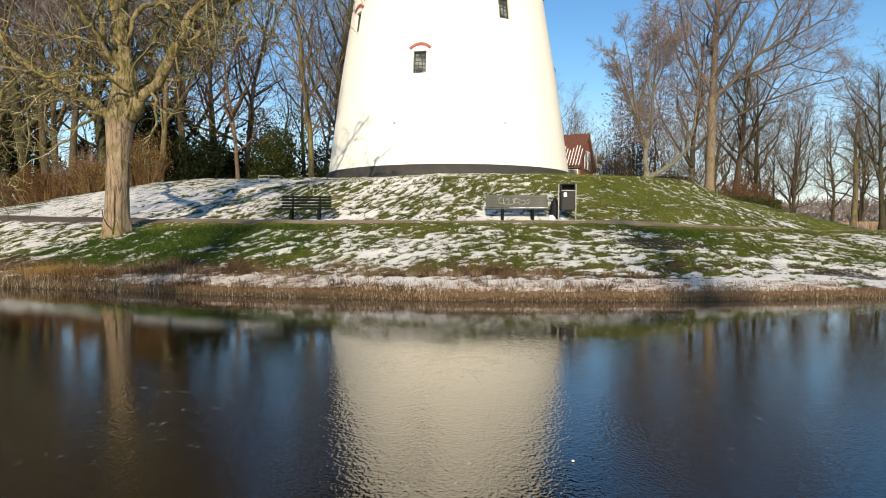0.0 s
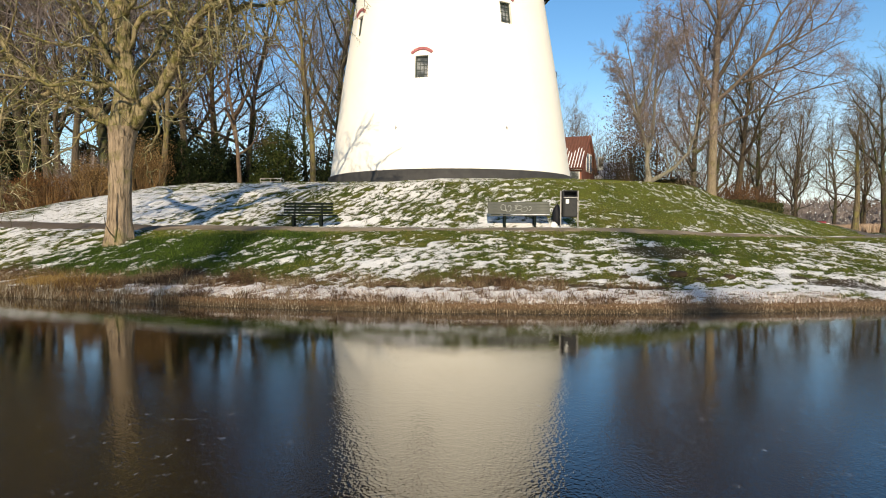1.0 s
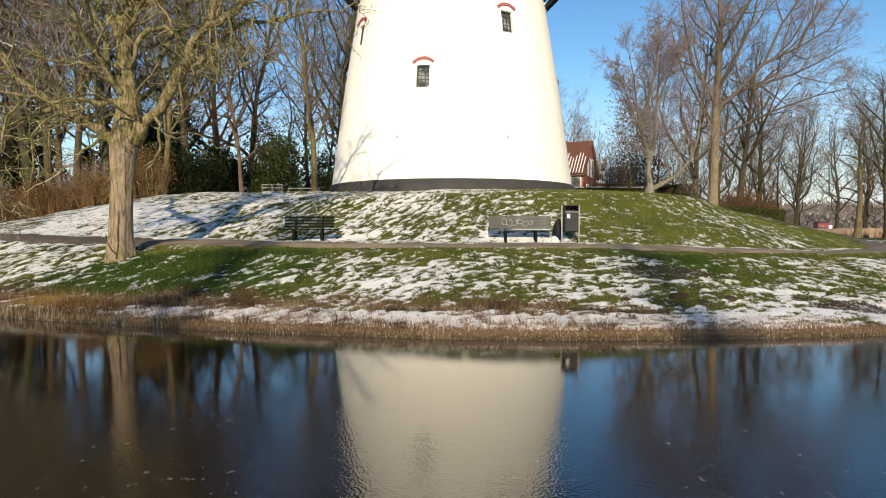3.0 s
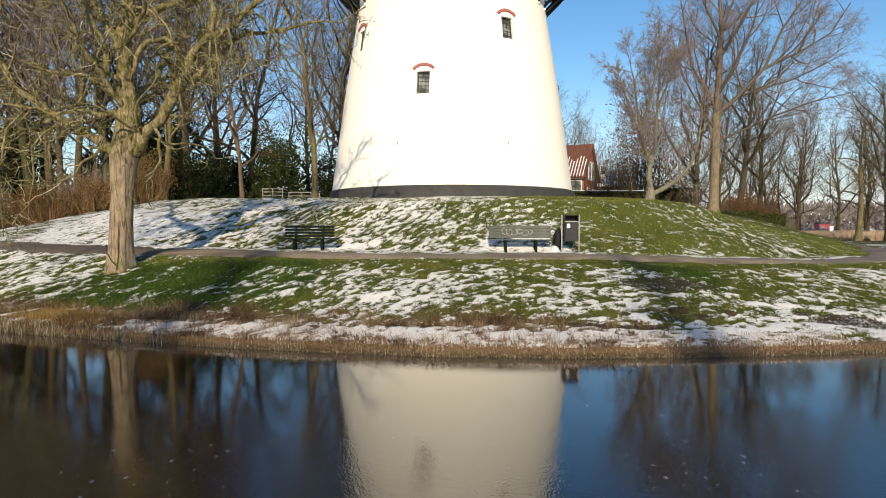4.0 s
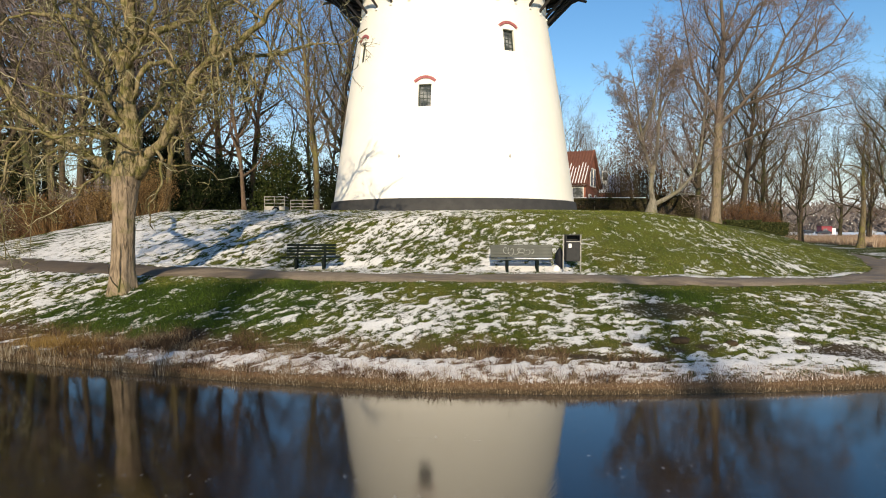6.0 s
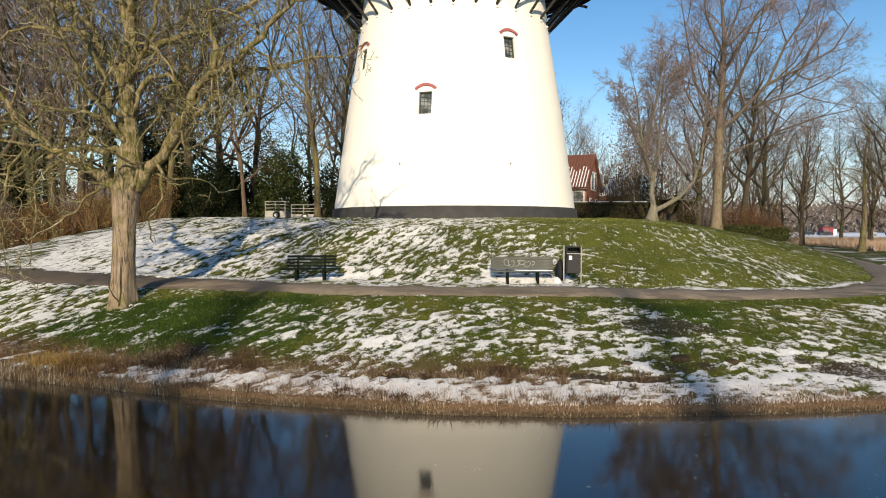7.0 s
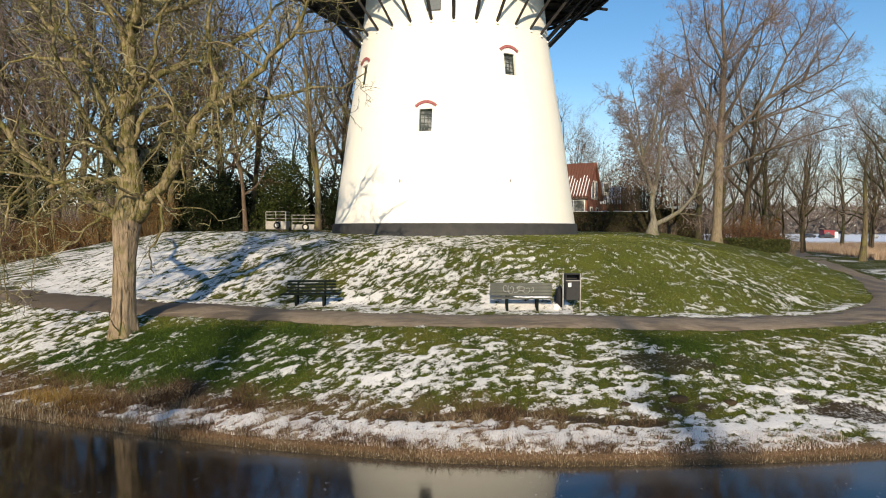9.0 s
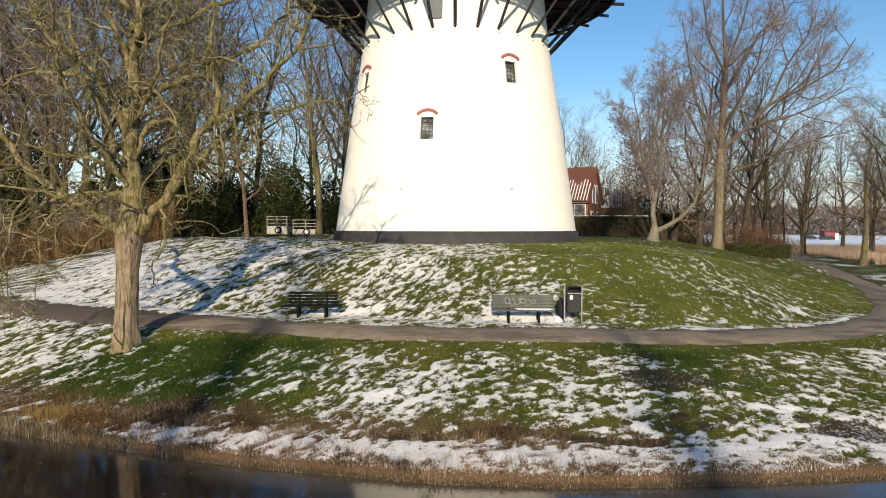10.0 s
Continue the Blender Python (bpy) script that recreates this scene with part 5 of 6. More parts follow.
# ------------------------------------------------------------------ shrubs and hedges
def leaf_cloud(n, shape, size, seed, up=0.0):
    """Leaves, each a small folded diamond, at places that shape(rng) gives."""
    r = np.random.RandomState(seed)
    c = shape(r, n)
    a = r.normal(size=(n, 3))
    a[:, 2] += up
    a /= np.linalg.norm(a, axis=1)[:, None]
    b = np.cross(a, r.normal(size=(n, 3)))
    b /= np.linalg.norm(b, axis=1)[:, None]
    k = size * r.uniform(0.6, 1.3, (n, 1))
    v = np.stack([c - a * k, c + b * k * 0.45, c + a * k, c - b * k * 0.45], 1).reshape(-1, 3)
    return v, np.arange(4 * n).reshape(n, 4)


def lumpy(rx, ry, rz, lumps, seed):
    r0 = np.random.RandomState(seed)
    centres = r0.uniform(-1, 1, (lumps, 3)) * (0.72, 0.72, 0.5) + (0, 0, 0.55)
    rad = r0.uniform(0.25, 0.5, lumps)

    def shape(r, n):
        k = r.randint(0, lumps, n)
        d = r.normal(size=(n, 3))
        d /= np.linalg.norm(d, axis=1)[:, None]
        p = centres[k] + d * (rad[k] * r.uniform(0.55, 1.05, n))[:, None]
        p[:, 2] = np.maximum(p[:, 2], 0.02)
        return p * (rx, ry, rz)

    return shape


def slab(lx, ly, lz, rag=0.1):
    """A clipped hedge's outer skin."""
    def shape(r, n):
        p = r.uniform(-0.5, 0.5, (n, 3)) * (lx, ly, lz)
        side = r.rand(n)
        p[:, 1] = np.where(side < 0.6, -ly / 2 + np.abs(r.normal(0, rag, n)), p[:, 1])
        p[:, 2] = np.where(side > 0.8, lz / 2 - np.abs(r.normal(0, rag, n)), p[:, 2])
        return p + (0, 0, lz / 2) + r.normal(0, rag * 0.35, (n, 3))

    return shape


def shrub(x, y, dims, n, leaf, mat, twig, label, seed, lumps=12, category="shrub"):
    t = thing("shrub", (x, y, zed(x, y)), label, category)
    r = random.Random(seed)
    g = Geo()
    for k in range(26):
        a, d = r.uniform(0, 6.28), r.random() ** 0.5
        tip = Vector((math.cos(a) * d * dims[0] * 0.8, math.sin(a) * d * dims[1] * 0.8, dims[2] * r.uniform(0.6, 1.1)))
        g.tube([(tip.x * 0.1, tip.y * 0.1, -0.2), (tip.x * 0.5, tip.y * 0.5, tip.z * 0.45), tip], (0.04, 0.025, 0.008), 4, False)
    part("branchwork", g, M[twig], t)
    part("foliage", fast_mesh("foliage", *leaf_cloud(n, lumpy(*dims, lumps, seed), leaf, seed), M[mat]), None, t)


def twig_bush(x, y, dims, mat, leaf_mat, label, seed, stems=170, leaves=3000):
    """A twiggy winter bush of many rising stems with some dry leaves."""
    t = thing("bush", (x, y, zed(x, y)), label, "bush")
    r = random.Random(seed)
    g = Geo()
    for k in range(stems):
        a, d = r.uniform(0, 6.28), r.random() ** 0.5
        base = Vector((math.cos(a) * d * dims[0] * 0.6, math.sin(a) * d * dims[1] * 0.6, -0.1))
        tip = Vector((base.x * 1.7, base.y * 1.7, dims[2] * r.uniform(0.6, 1.0) * (1 - 0.35 * d * d)))
        mid = base.lerp(tip, 0.5) + Vector((r.gauss(0, 0.1), r.gauss(0, 0.1), 0.15))
        g.tube([base, mid, tip], (0.022, 0.016, 0.006), 3, False)
        for j in range(9):
            f = r.uniform(0.3, 1)
            q = mid.lerp(tip, f)
            e = q + Vector((r.gauss(0, 0.28), r.gauss(0, 0.28), r.uniform(0.1, 0.5)))
            g.ribbon([q, e], [0.009], (e - q).orthogonal().normalized())
    part("branchwork", g, M[mat], t)
    if leaves:
        part("foliage", fast_mesh("foliage", *leaf_cloud(leaves, lumpy(dims[0], dims[1], dims[2] * 0.9, 14, seed), 0.05, seed), M[leaf_mat]), None, t, "few dry leaves")


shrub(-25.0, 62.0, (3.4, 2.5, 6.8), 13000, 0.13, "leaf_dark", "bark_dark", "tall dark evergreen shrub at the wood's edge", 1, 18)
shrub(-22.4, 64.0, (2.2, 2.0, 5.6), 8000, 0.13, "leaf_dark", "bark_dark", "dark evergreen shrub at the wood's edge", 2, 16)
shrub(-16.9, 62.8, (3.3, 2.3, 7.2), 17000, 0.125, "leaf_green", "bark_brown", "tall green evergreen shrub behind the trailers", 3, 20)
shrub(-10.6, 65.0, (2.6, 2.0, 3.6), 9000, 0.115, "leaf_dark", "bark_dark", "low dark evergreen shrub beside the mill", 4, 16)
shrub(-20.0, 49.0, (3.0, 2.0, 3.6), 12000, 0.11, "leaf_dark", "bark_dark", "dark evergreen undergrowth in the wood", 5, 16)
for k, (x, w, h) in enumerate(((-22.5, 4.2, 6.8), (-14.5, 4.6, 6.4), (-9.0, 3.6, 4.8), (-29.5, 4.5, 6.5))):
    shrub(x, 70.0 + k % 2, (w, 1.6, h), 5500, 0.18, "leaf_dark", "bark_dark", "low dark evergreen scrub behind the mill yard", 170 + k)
shrub(20.6, 66.5, (3.8, 2.0, 10.4), 7000, 0.13, "leaf_brown", "bark_brown", "tall dark tangled thicket behind the garden fence", 180, 44)
shrub(-31.0, 50.0, (4.0, 2.0, 3.4), 9000, 0.15, "leaf_hedge", "bark_dark", "dull undergrowth in the wood", 6)
shrub(-40.0, 52.0, (5.0, 2.0, 3.6), 9000, 0.16, "leaf_hedge", "bark_dark", "dull undergrowth in the wood", 7)
shrub(-25.0, 52.0, (4.0, 2.0, 3.2), 8000, 0.16, "leaf_hedge", "bark_dark", "dull undergrowth in the wood", 8)
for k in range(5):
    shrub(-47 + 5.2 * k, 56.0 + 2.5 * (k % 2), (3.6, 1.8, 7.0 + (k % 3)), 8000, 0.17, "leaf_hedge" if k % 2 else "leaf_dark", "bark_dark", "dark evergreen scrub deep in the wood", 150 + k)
for k in range(5):
    x = -44 + 4.4 * k
    twig_bush(x, 46.5 + 1.5 * (k % 2), (3.0, 1.8, 4.2 + 0.6 * (k % 3)), "twig_red" if k % 2 else "twig_wood", "leaf_brown", "tall brown scrub in the wood", 60 + k, 190, 2200)
for k in range(2):
    x = 26 + 8.5 * k
    twig_bush(x, 100 + 4 * (k % 3), (5.5, 2.5, 5.5 + (k % 3)), "twig_brown", "leaf_brown", "distant brown scrub beyond the park trees", 80 + k, 200, 1200)
twig_bush(-19.6, 40.6, (2.0, 1.5, 2.9), "twig_gold", "leaf_gold", "golden-brown bush with dry leaves at the wood's edge", 21, 150, 8000)
twig_bush(-23.0, 41.2, (1.9, 1.4, 2.3), "twig_gold", "leaf_gold", "golden-brown bush with dry leaves at the wood's edge", 22, 130, 6000)
twig_bush(-26.5, 41.8, (2.4, 1.4, 2.4), "twig_gold", "leaf_brown", "brown twiggy bush at the wood's edge", 23, 110, 5500)
twig_bush(-30.5, 42.0, (2.6, 1.5, 2.6), "twig_red", "leaf_brown", "brown twiggy bush at the wood's edge", 24, 110, 5500)
twig_bush(-35.0, 43.0, (2.6, 1.5, 2.6), "twig_olive", "leaf_brown", "brown twiggy bush at the wood's edge", 25, 110, 5500)
twig_bush(20.6, 59.6, (1.1, 0.7, 2.6), "twig_olive", "leaf_brown", "twiggy bush against the clipped hedge", 26, 90, 500)
twig_bush(22.9, 50.3, (1.9, 1.2, 2.3), "twig_red", "leaf_brown", "red-brown twiggy bush beside the hedge", 27)
twig_bush(25.4, 51.8, (1.9, 1.2, 2.3), "twig_red", "leaf_brown", "red-brown twiggy bush beside the hedge", 28)
twig_bush(27.0, 53.2, (1.2, 1.0, 1.3), "twig_red", "leaf_brown", "red-brown twiggy bush beside the path", 29)
twig_bush(36.4, 69.0, (2.0, 1.6, 3.3), "twig_olive", "leaf_hedge", "tall olive twiggy bush beside the path", 30, 110, 4500)
for k, (x, y) in enumerate(((17.6, 64.6), (20.2, 66.0), (24.6, 66.5), (27.5, 68.0))):
    twig_bush(x, y, (2.8, 1.8, 9.0 if k < 3 else 5.5), "bark_brown", "leaf_brown", "dark thicket behind the garden fence", 40 + k, 220, 2500)


def hedge(x, y, dims, turn, n, mat, label, seed, snow_top=False):
    t = thing("hedge", (x, y, zed(x, y) - 0.05), label, "hedge", turn=turn)
    core = Geo().box((0, 0, dims[2] * 0.46), (dims[0] * 0.96, dims[1] * 0.7, dims[2] * 0.92), 0.1)
    part("branches", core, M["bark_dark"], t)
    part("foliage", fast_mesh("foliage", *leaf_cloud(n, slab(*dims), 0.09, seed), M[mat]), None, t)


hedge(21.75, 61.0, (3.9, 1.2, 3.5), 0, 8000, "leaf_hedge", "clipped brown-green hedge block beside the garden fence", 51)
hedge(22.6, 48.5, (3.4, 0.9, 1.0), 26, 6000, "leaf_low", "low green hedge running down the mound", 52)
hedge(25.5, 50.0, (3.4, 0.9, 0.95), 26, 6000, "leaf_low", "low green hedge running down to the footpath", 53)


# ------------------------------------------------------------------ garden fence and house behind the mill
def build_fence():
    """A board fence whose top runs level while the ground falls away behind the mound."""
    x0, x1, y, tall = 12.0, 19.3, 61.4, 2.9
    f = thing("garden_fence", (x0, y, 3.36), "dark weathered board fence overgrown with ivy, snow on top", "fence")
    n = 44
    r = random.Random(8)
    board = Geo().box((0, 0, tall / 2), (0.158, 0.03, tall), 0.006).mesh("board", M["bark_dark"])
    for k in range(n):
        b = part("board", board, None, f)
        b.location = ((x1 - x0) * k / (n - 1), r.uniform(-0.01, 0.01), r.uniform(-0.03, 0.03))
    for k in range(5):
        part("post", Geo().box(((x1 - x0) * k / 4, 0.07, tall / 2), (0.1, 0.1, tall + 0.06), 0.01), M["bark_dark"], f)
    part("rail", Geo().box(((x1 - x0) / 2, -0.04, tall - 0.02), (x1 - x0 + 0.2, 0.1, 0.06), 0.01), M["bark_dark"], f)
    cap = Geo()
    for k in range(24):
        if k % 7 != 5:
            cap.box(((x1 - x0) * (k + 0.5) / 24, -0.04, tall + 0.045 + r.uniform(-0.01, 0.02)), ((x1 - x0) / 24 * r.uniform(0.85, 1.1), 0.13, 0.06), 0.025)
    part("snow_cap", cap, M["snow"], f, "thin line of snow")
    v, q = leaf_cloud(3500, slab(x1 - x0, 0.3, 1.8, 0.06), 0.085, 61)
    ivy = part("ivy", fast_mesh("ivy", v, q, M["leaf_hedge"]), None, f, "dull brown-green ivy")
    ivy.location = ((x1 - x0) / 2, -0.05, tall - 1.95)


build_fence()


def build_house():
    x0, x1, y0, y1 = 5.8, 14.0, 64.0, 70.5
    g0 = zed(11, 60) - 0.3
    eave, ridge, ym = 8.0, 11.5, (y0 + y1) / 2
    h = thing("house", (0, 0, 0), "brown-red brick house with snow-dusted red tile roof", "house")
    w = Geo()
    w.box(((x0 + x1) / 2, y0 + 0.15, (g0 + eave) / 2), (x1 - x0, 0.3, eave - g0))
    w.box(((x0 + x1) / 2, y1 - 0.15, (g0 + eave) / 2), (x1 - x0, 0.3, eave - g0))
    for x in (x0 + 0.15, x1 - 0.15):
        vs = [(x + s * 0.148, y, z) for s in (-1, 1) for y, z in ((y0 + 0.3, g0), (y1 - 0.3, g0), (y1 - 0.3, eave), (ym, ridge - 0.15), (y0 + 0.3, eave))]
        w.add(vs, [(0, 1, 2, 3, 4), (9, 8, 7, 6, 5)] + [(i, (i + 1) % 5 + 0, (i + 1) % 5 + 5, i + 5) for i in range(5)])
    part("wall", w, M["brick"], h, "brown-red brick walls")
    for sgn, yb in ((1, y0 - 0.45), (-1, y1 + 0.45)):
        roof = thing("roof", (0, 0, 0), "", "")
        roof.parent = h
        run, rise = abs(ym - yb), ridge - eave + 0.25
        length = math.hypot(run, rise)
        for c in range(28):
            g = Geo()
            x = x0 - 0.2 + (x1 - x0 + 0.45) * (c + 0.5) / 28
            wd = (x1 - x0 + 0.45) / 28
            pts = [(x, yb + sgn * run * t, eave - 0.25 + rise * t) for t in (0, 0.25, 0.5, 0.75, 1)]
            g.tube(pts, wd * 0.62, 6)
            part("roof_roll", g, M["tile"], roof)
            if sgn > 0:
                s = Geo()
                top = 0.55 + 0.08 * math.sin(c * 1.3)
                s.tube([(x - wd * 0.5, yb + run * t, eave - 0.25 + rise * t + 0.06) for t in (0.02, 0.3, top)], wd * 0.46, 5)
                part("snow_strip", s, M["snow"], roof, "snow in the tile valleys")
    v = Geo()
    for sgn in (1, -1):
        ya = ym - sgn * (ym - y0 + 0.4)
        v.tube([(x1 + 0.12, ya, eave - 0.2), (x1 + 0.12, ym, ridge + 0.1)], 0.13, 4)
    part("verge", v, M["brick"], h)
    part("gutter", Geo().box(((x0 + x1) / 2, y0 - 0.35, eave - 0.2), (x1 - x0 + 0.3, 0.18, 0.18), 0.03), M["white_paint"], h, "white painted gutter")
    for x in (12.65, 9.0):
        win = part("window", Geo().box((x, y0 - 0.02, eave - 1.35), (2.3, 0.1, 1.9), 0.02), M["white_paint"], h)
        for sx in (-0.56, 0.56):
            part("pane", Geo().box((x + sx, y0 - 0.06, eave - 1.35), (1.0, 0.06, 1.7)), M["glass"], win)
    for z, y in ((8.7, ym - 0.75), (8.7, ym + 0.75), (5.9, ym - 1.4), (5.9, ym + 1.4)):
        win = part("window", Geo().box((x1 + 0.02, y, z), (0.1, 1.1, 2.0), 0.02), M["white_paint"], h)
        part("pane", Geo().box((x1 + 0.06, y, z), (0.06, 0.7, 1.7)), M["glass"], win)
    h.matrix_world = Matrix.Translation((x1, y0, 0)) @ Matrix.Rotation(radians(-25), 4, "Z") @ Matrix.Translation((-x1, -y0, 0))
    # lower wing at the back with a white dormer
    a = thing("house", (0, 0, 0), "low rear house wing with white dormer and snowy roof", "house")
    a.matrix_world = Matrix.Translation((0.5, 0, -0.3))
    part("wall", Geo().box((18.4, 74.0, 5.0), (4.4, 4.0, 6.0), 0.02), M["brick"], a)
    rf = Geo()
    rf.add([(15.9, 71.7, 7.7), (20.9, 71.7, 7.7), (20.9, 74, 9.6), (15.9, 74, 9.6), (15.9, 76.3, 7.7), (20.9, 76.3, 7.7),
            (15.9, 71.7, 7.9), (20.9, 71.7, 7.9), (20.9, 74, 9.85), (15.9, 74, 9.85), (15.9, 76.3, 7.9), (20.9, 76.3, 7.9)],
           [(3, 2, 1, 0), (5, 2, 3, 4), (6, 7, 8, 9), (9, 8, 11, 10), (0, 1, 7, 6), (4, 10, 11, 5), (1, 2, 8, 7), (2, 5, 11, 8), (0, 6, 9, 3), (3, 9, 10, 4)])
    part("roof", rf, M["snow"], a, "snow-covered roof")
    d = part("dormer", Geo().box((17.2, 71.9, 9.4), (0.7, 1.6, 1.5), 0.03), M["white_paint"], a, "white boarded dormer")
    part("pane", Geo().box((17.2, 71.06, 9.5), (0.45, 0.06, 0.9)), M["glass"], d)


build_house()


# ------------------------------------------------------------------ trailers beside the mill
def wheel(parent, at, radius, width, axis="x", name="wheel", rim_mat="steel"):
    g = Geo()
    prof = ((radius * 0.6, -0.5), (radius * 0.93, -0.5), (radius, -0.3), (radius, 0.3), (radius * 0.93, 0.5), (radius * 0.6, 0.5))
    g.lathe([(r, z * width) for r, z in prof], 20, (0, 0), True)
    rim = Geo().lathe([(0.02, 0.2 * width), (radius * 0.3, 0.32 * width), (radius * 0.6, 0.22 * width), (radius * 0.6, -0.22 * width), (0.02, -0.2 * width)], 16)
    w = part(name, g, M["rubber"], parent, smooth=True)
    w.matrix_local = Matrix.Translation(at) @ (Matrix.Rotation(math.pi / 2, 4, "Y") if axis == "x" else Matrix.Rotation(math.pi / 2, 4, "X"))
    part("rim", rim, M[rim_mat], w, "pale steel rim", True)


def trailer(x, y, turn, dims, label, rails=True, spare=True):
    lx, ly, lz = dims
    t = thing("trailer", (x, y, zed(x, y)), label, "trailer", "parked trailers", turn=turn)
    bed = 0.6
    part("bed", Geo().box((0, 0, bed), (lx, ly, 0.09), 0.015), M["zinc"], t)
    for sx in (-1, 1):
        part("side_board", Geo().box((sx * (lx / 2 - 0.02), 0, bed + lz / 2 + 0.05), (0.035, ly, lz), 0.008), M["zinc"], t)
    for sy in (-1, 1):
        part("end_board", Geo().box((0, sy * (ly / 2 - 0.02), bed + lz / 2 + 0.05), (lx - 0.08, 0.035, lz), 0.008), M["zinc"], t)
    for sx in (-1, 1):
        wheel(t, (sx * (lx / 2 + 0.12), 0.1, 0.3), 0.3, 0.17)
        g = Geo().tube([(sx * (lx / 2 + 0.12), 0.1 + 0.4 * math.cos(a), 0.3 + 0.4 * math.sin(a)) for a in np.linspace(0, math.pi, 8)], 0.05, 6)
        part("mudguard", g, M["black"], t)
    part("drawbar", Geo().tube([(0, ly / 2, bed - 0.05), (0, ly / 2 + 1.3, bed - 0.1)], 0.05, 6), M["zinc"], t)
    part("prop_stand", Geo().tube([(0, ly / 2 + 1.0, bed - 0.08), (0, ly / 2 + 1.0, 0.0)], 0.03, 6), M["zinc"], t)
    if rails:
        for sx in (-1, 0, 1):
            part("rail_post", Geo().tube([(sx * (lx / 2 - 0.04), -ly / 2 + 0.03, bed + lz), (sx * (lx / 2 - 0.04), -ly / 2 + 0.03, bed + lz + 0.88)], 0.034, 6), M["zinc"], t)
        for k in (0.3, 0.6, 0.87) if lz > 0.5 else (0.3, 0.55, 0.87):
            part("rail", Geo().tube([(-lx / 2 + 0.03, -ly / 2 + 0.03, bed + lz + k), (lx / 2 - 0.03, -ly / 2 + 0.03, bed + lz + k)], 0.034, 6), M["zinc"], t)
            for sx in (-1, 1):
                part("rail", Geo().tube([(sx * (lx / 2 - 0.04), -ly / 2, bed + lz + k), (sx * (lx / 2 - 0.04), ly / 2, bed + lz + k)], 0.03, 6), M["zinc"], t)
    if spare:
        wheel(t, (0.12, -ly / 2 - 0.1, bed + lz * 0.5), 0.3, 0.17, "y", "spare_wheel", "white_paint")
    return t


trailer(-15.25, 55.5, 3, (1.8, 1.7, 0.62), "grey steel trailer with rail cage and spare wheel")
trailer(-12.9, 55.9, 6, (2.2, 1.7, 0.36), "low grey trailer with spare wheel beside the mill", True, True)


# ------------------------------------------------------------------ benches, bin and bag beside the path
def bench(x, y, turn, mat, label, back_len, seat_len, leg_gap, solid, leg_mat):
    b = thing("bench", (x, y, zed(x, y)), label, "bench", "benches beside the path", turn=turn)
    for sx in (-1, 1):
        g = Geo().box((sx * leg_gap / 2, -0.16, 0.2), (0.09, 0.09, 0.5), 0.012).box((sx * leg_gap / 2, 0.17, 0.2), (0.09, 0.09, 0.5), 0.012)
        g.box((sx * leg_gap / 2, 0, 0.40), (0.08, 0.46, 0.07), 0.01)
        part("leg", g, leg_mat, b)
        g = Geo()
        g.tube([(sx * leg_gap / 2, 0.2, 0.40), (sx * leg_gap / 2, 0.37, 0.96)], 0.04, 4)
        part("back_support", g, leg_mat, b)
    for k in range(4):
        part("seat_slat", Geo().box((0, -0.19 + 0.125 * k, 0.462), (seat_len, 0.105, 0.045), 0.01), mat, b)
    rows = 4
    for k in range(rows):
        f = (k + 0.6) / rows
        gap = 0.118 if solid else 0.085
        s = Geo().box((0, 0, 0), (back_len, 0.04, gap), 0.01)
        o = part("back_slat", s, mat, b)
        o.matrix_local = Matrix.Translation((0, 0.19 + 0.15 * f, 0.50 + 0.46 * f)) @ Matrix.Rotation(radians(-17), 4, "X")
    return b


bench(-5.16, 23.45, 3, M["bench_green"], "dark green slatted bench above the snowy verge", 1.85, 2.2, 1.02, False, M["bench_green"])
b2 = bench(2.68, 22.55, -1, M["bench_grey"], "weathered grey plank bench with pale painted scrawl", 2.25, 2.25, 1.08, True, M["bench_green"])
g = Geo()
rs = random.Random(3)
for k, (cx, cf, rx, rf, turns, start) in enumerate(((-0.60, 0.55, 0.10, 0.30, 0.8, 0.6), (-0.42, 0.50, 0.08, 0.34, 1.1, 2.0), (-0.22, 0.52, 0.09, 0.26, 0.7, 4.0),
                                                    (-0.05, 0.58, 0.11, 0.20, 1.3, 1.0), (0.16, 0.45, 0.10, 0.24, 0.9, 3.2), (0.34, 0.50, 0.08, 0.20, 0.6, 5.0))):
    pts = []
    for t in np.linspace(0, 1, 14):
        a = start + 6.28 * turns * t
        f = cf + rf * math.sin(a) * (1 - 0.3 * t)
        pts.append((cx + rx * math.cos(a) + 0.10 * t, 0.19 + 0.15 * f - 0.034, 0.50 + 0.46 * f))
    g.tube(pts, 0.009, 4)
part("painted_scrawl", g, M["white_bar"], b2, "pale scrawled paint lines")
sn = Geo()
for k in range(60):
    sn.box((rs.uniform(-0.2, 1.05), rs.uniform(-0.2, 0.15), 0.49), (rs.uniform(0.05, 0.2), rs.uniform(0.04, 0.1), 0.03), 0.012)
tagged(part("seat_snow", sn, M["snow"], b2), "thin snow left on the seat")


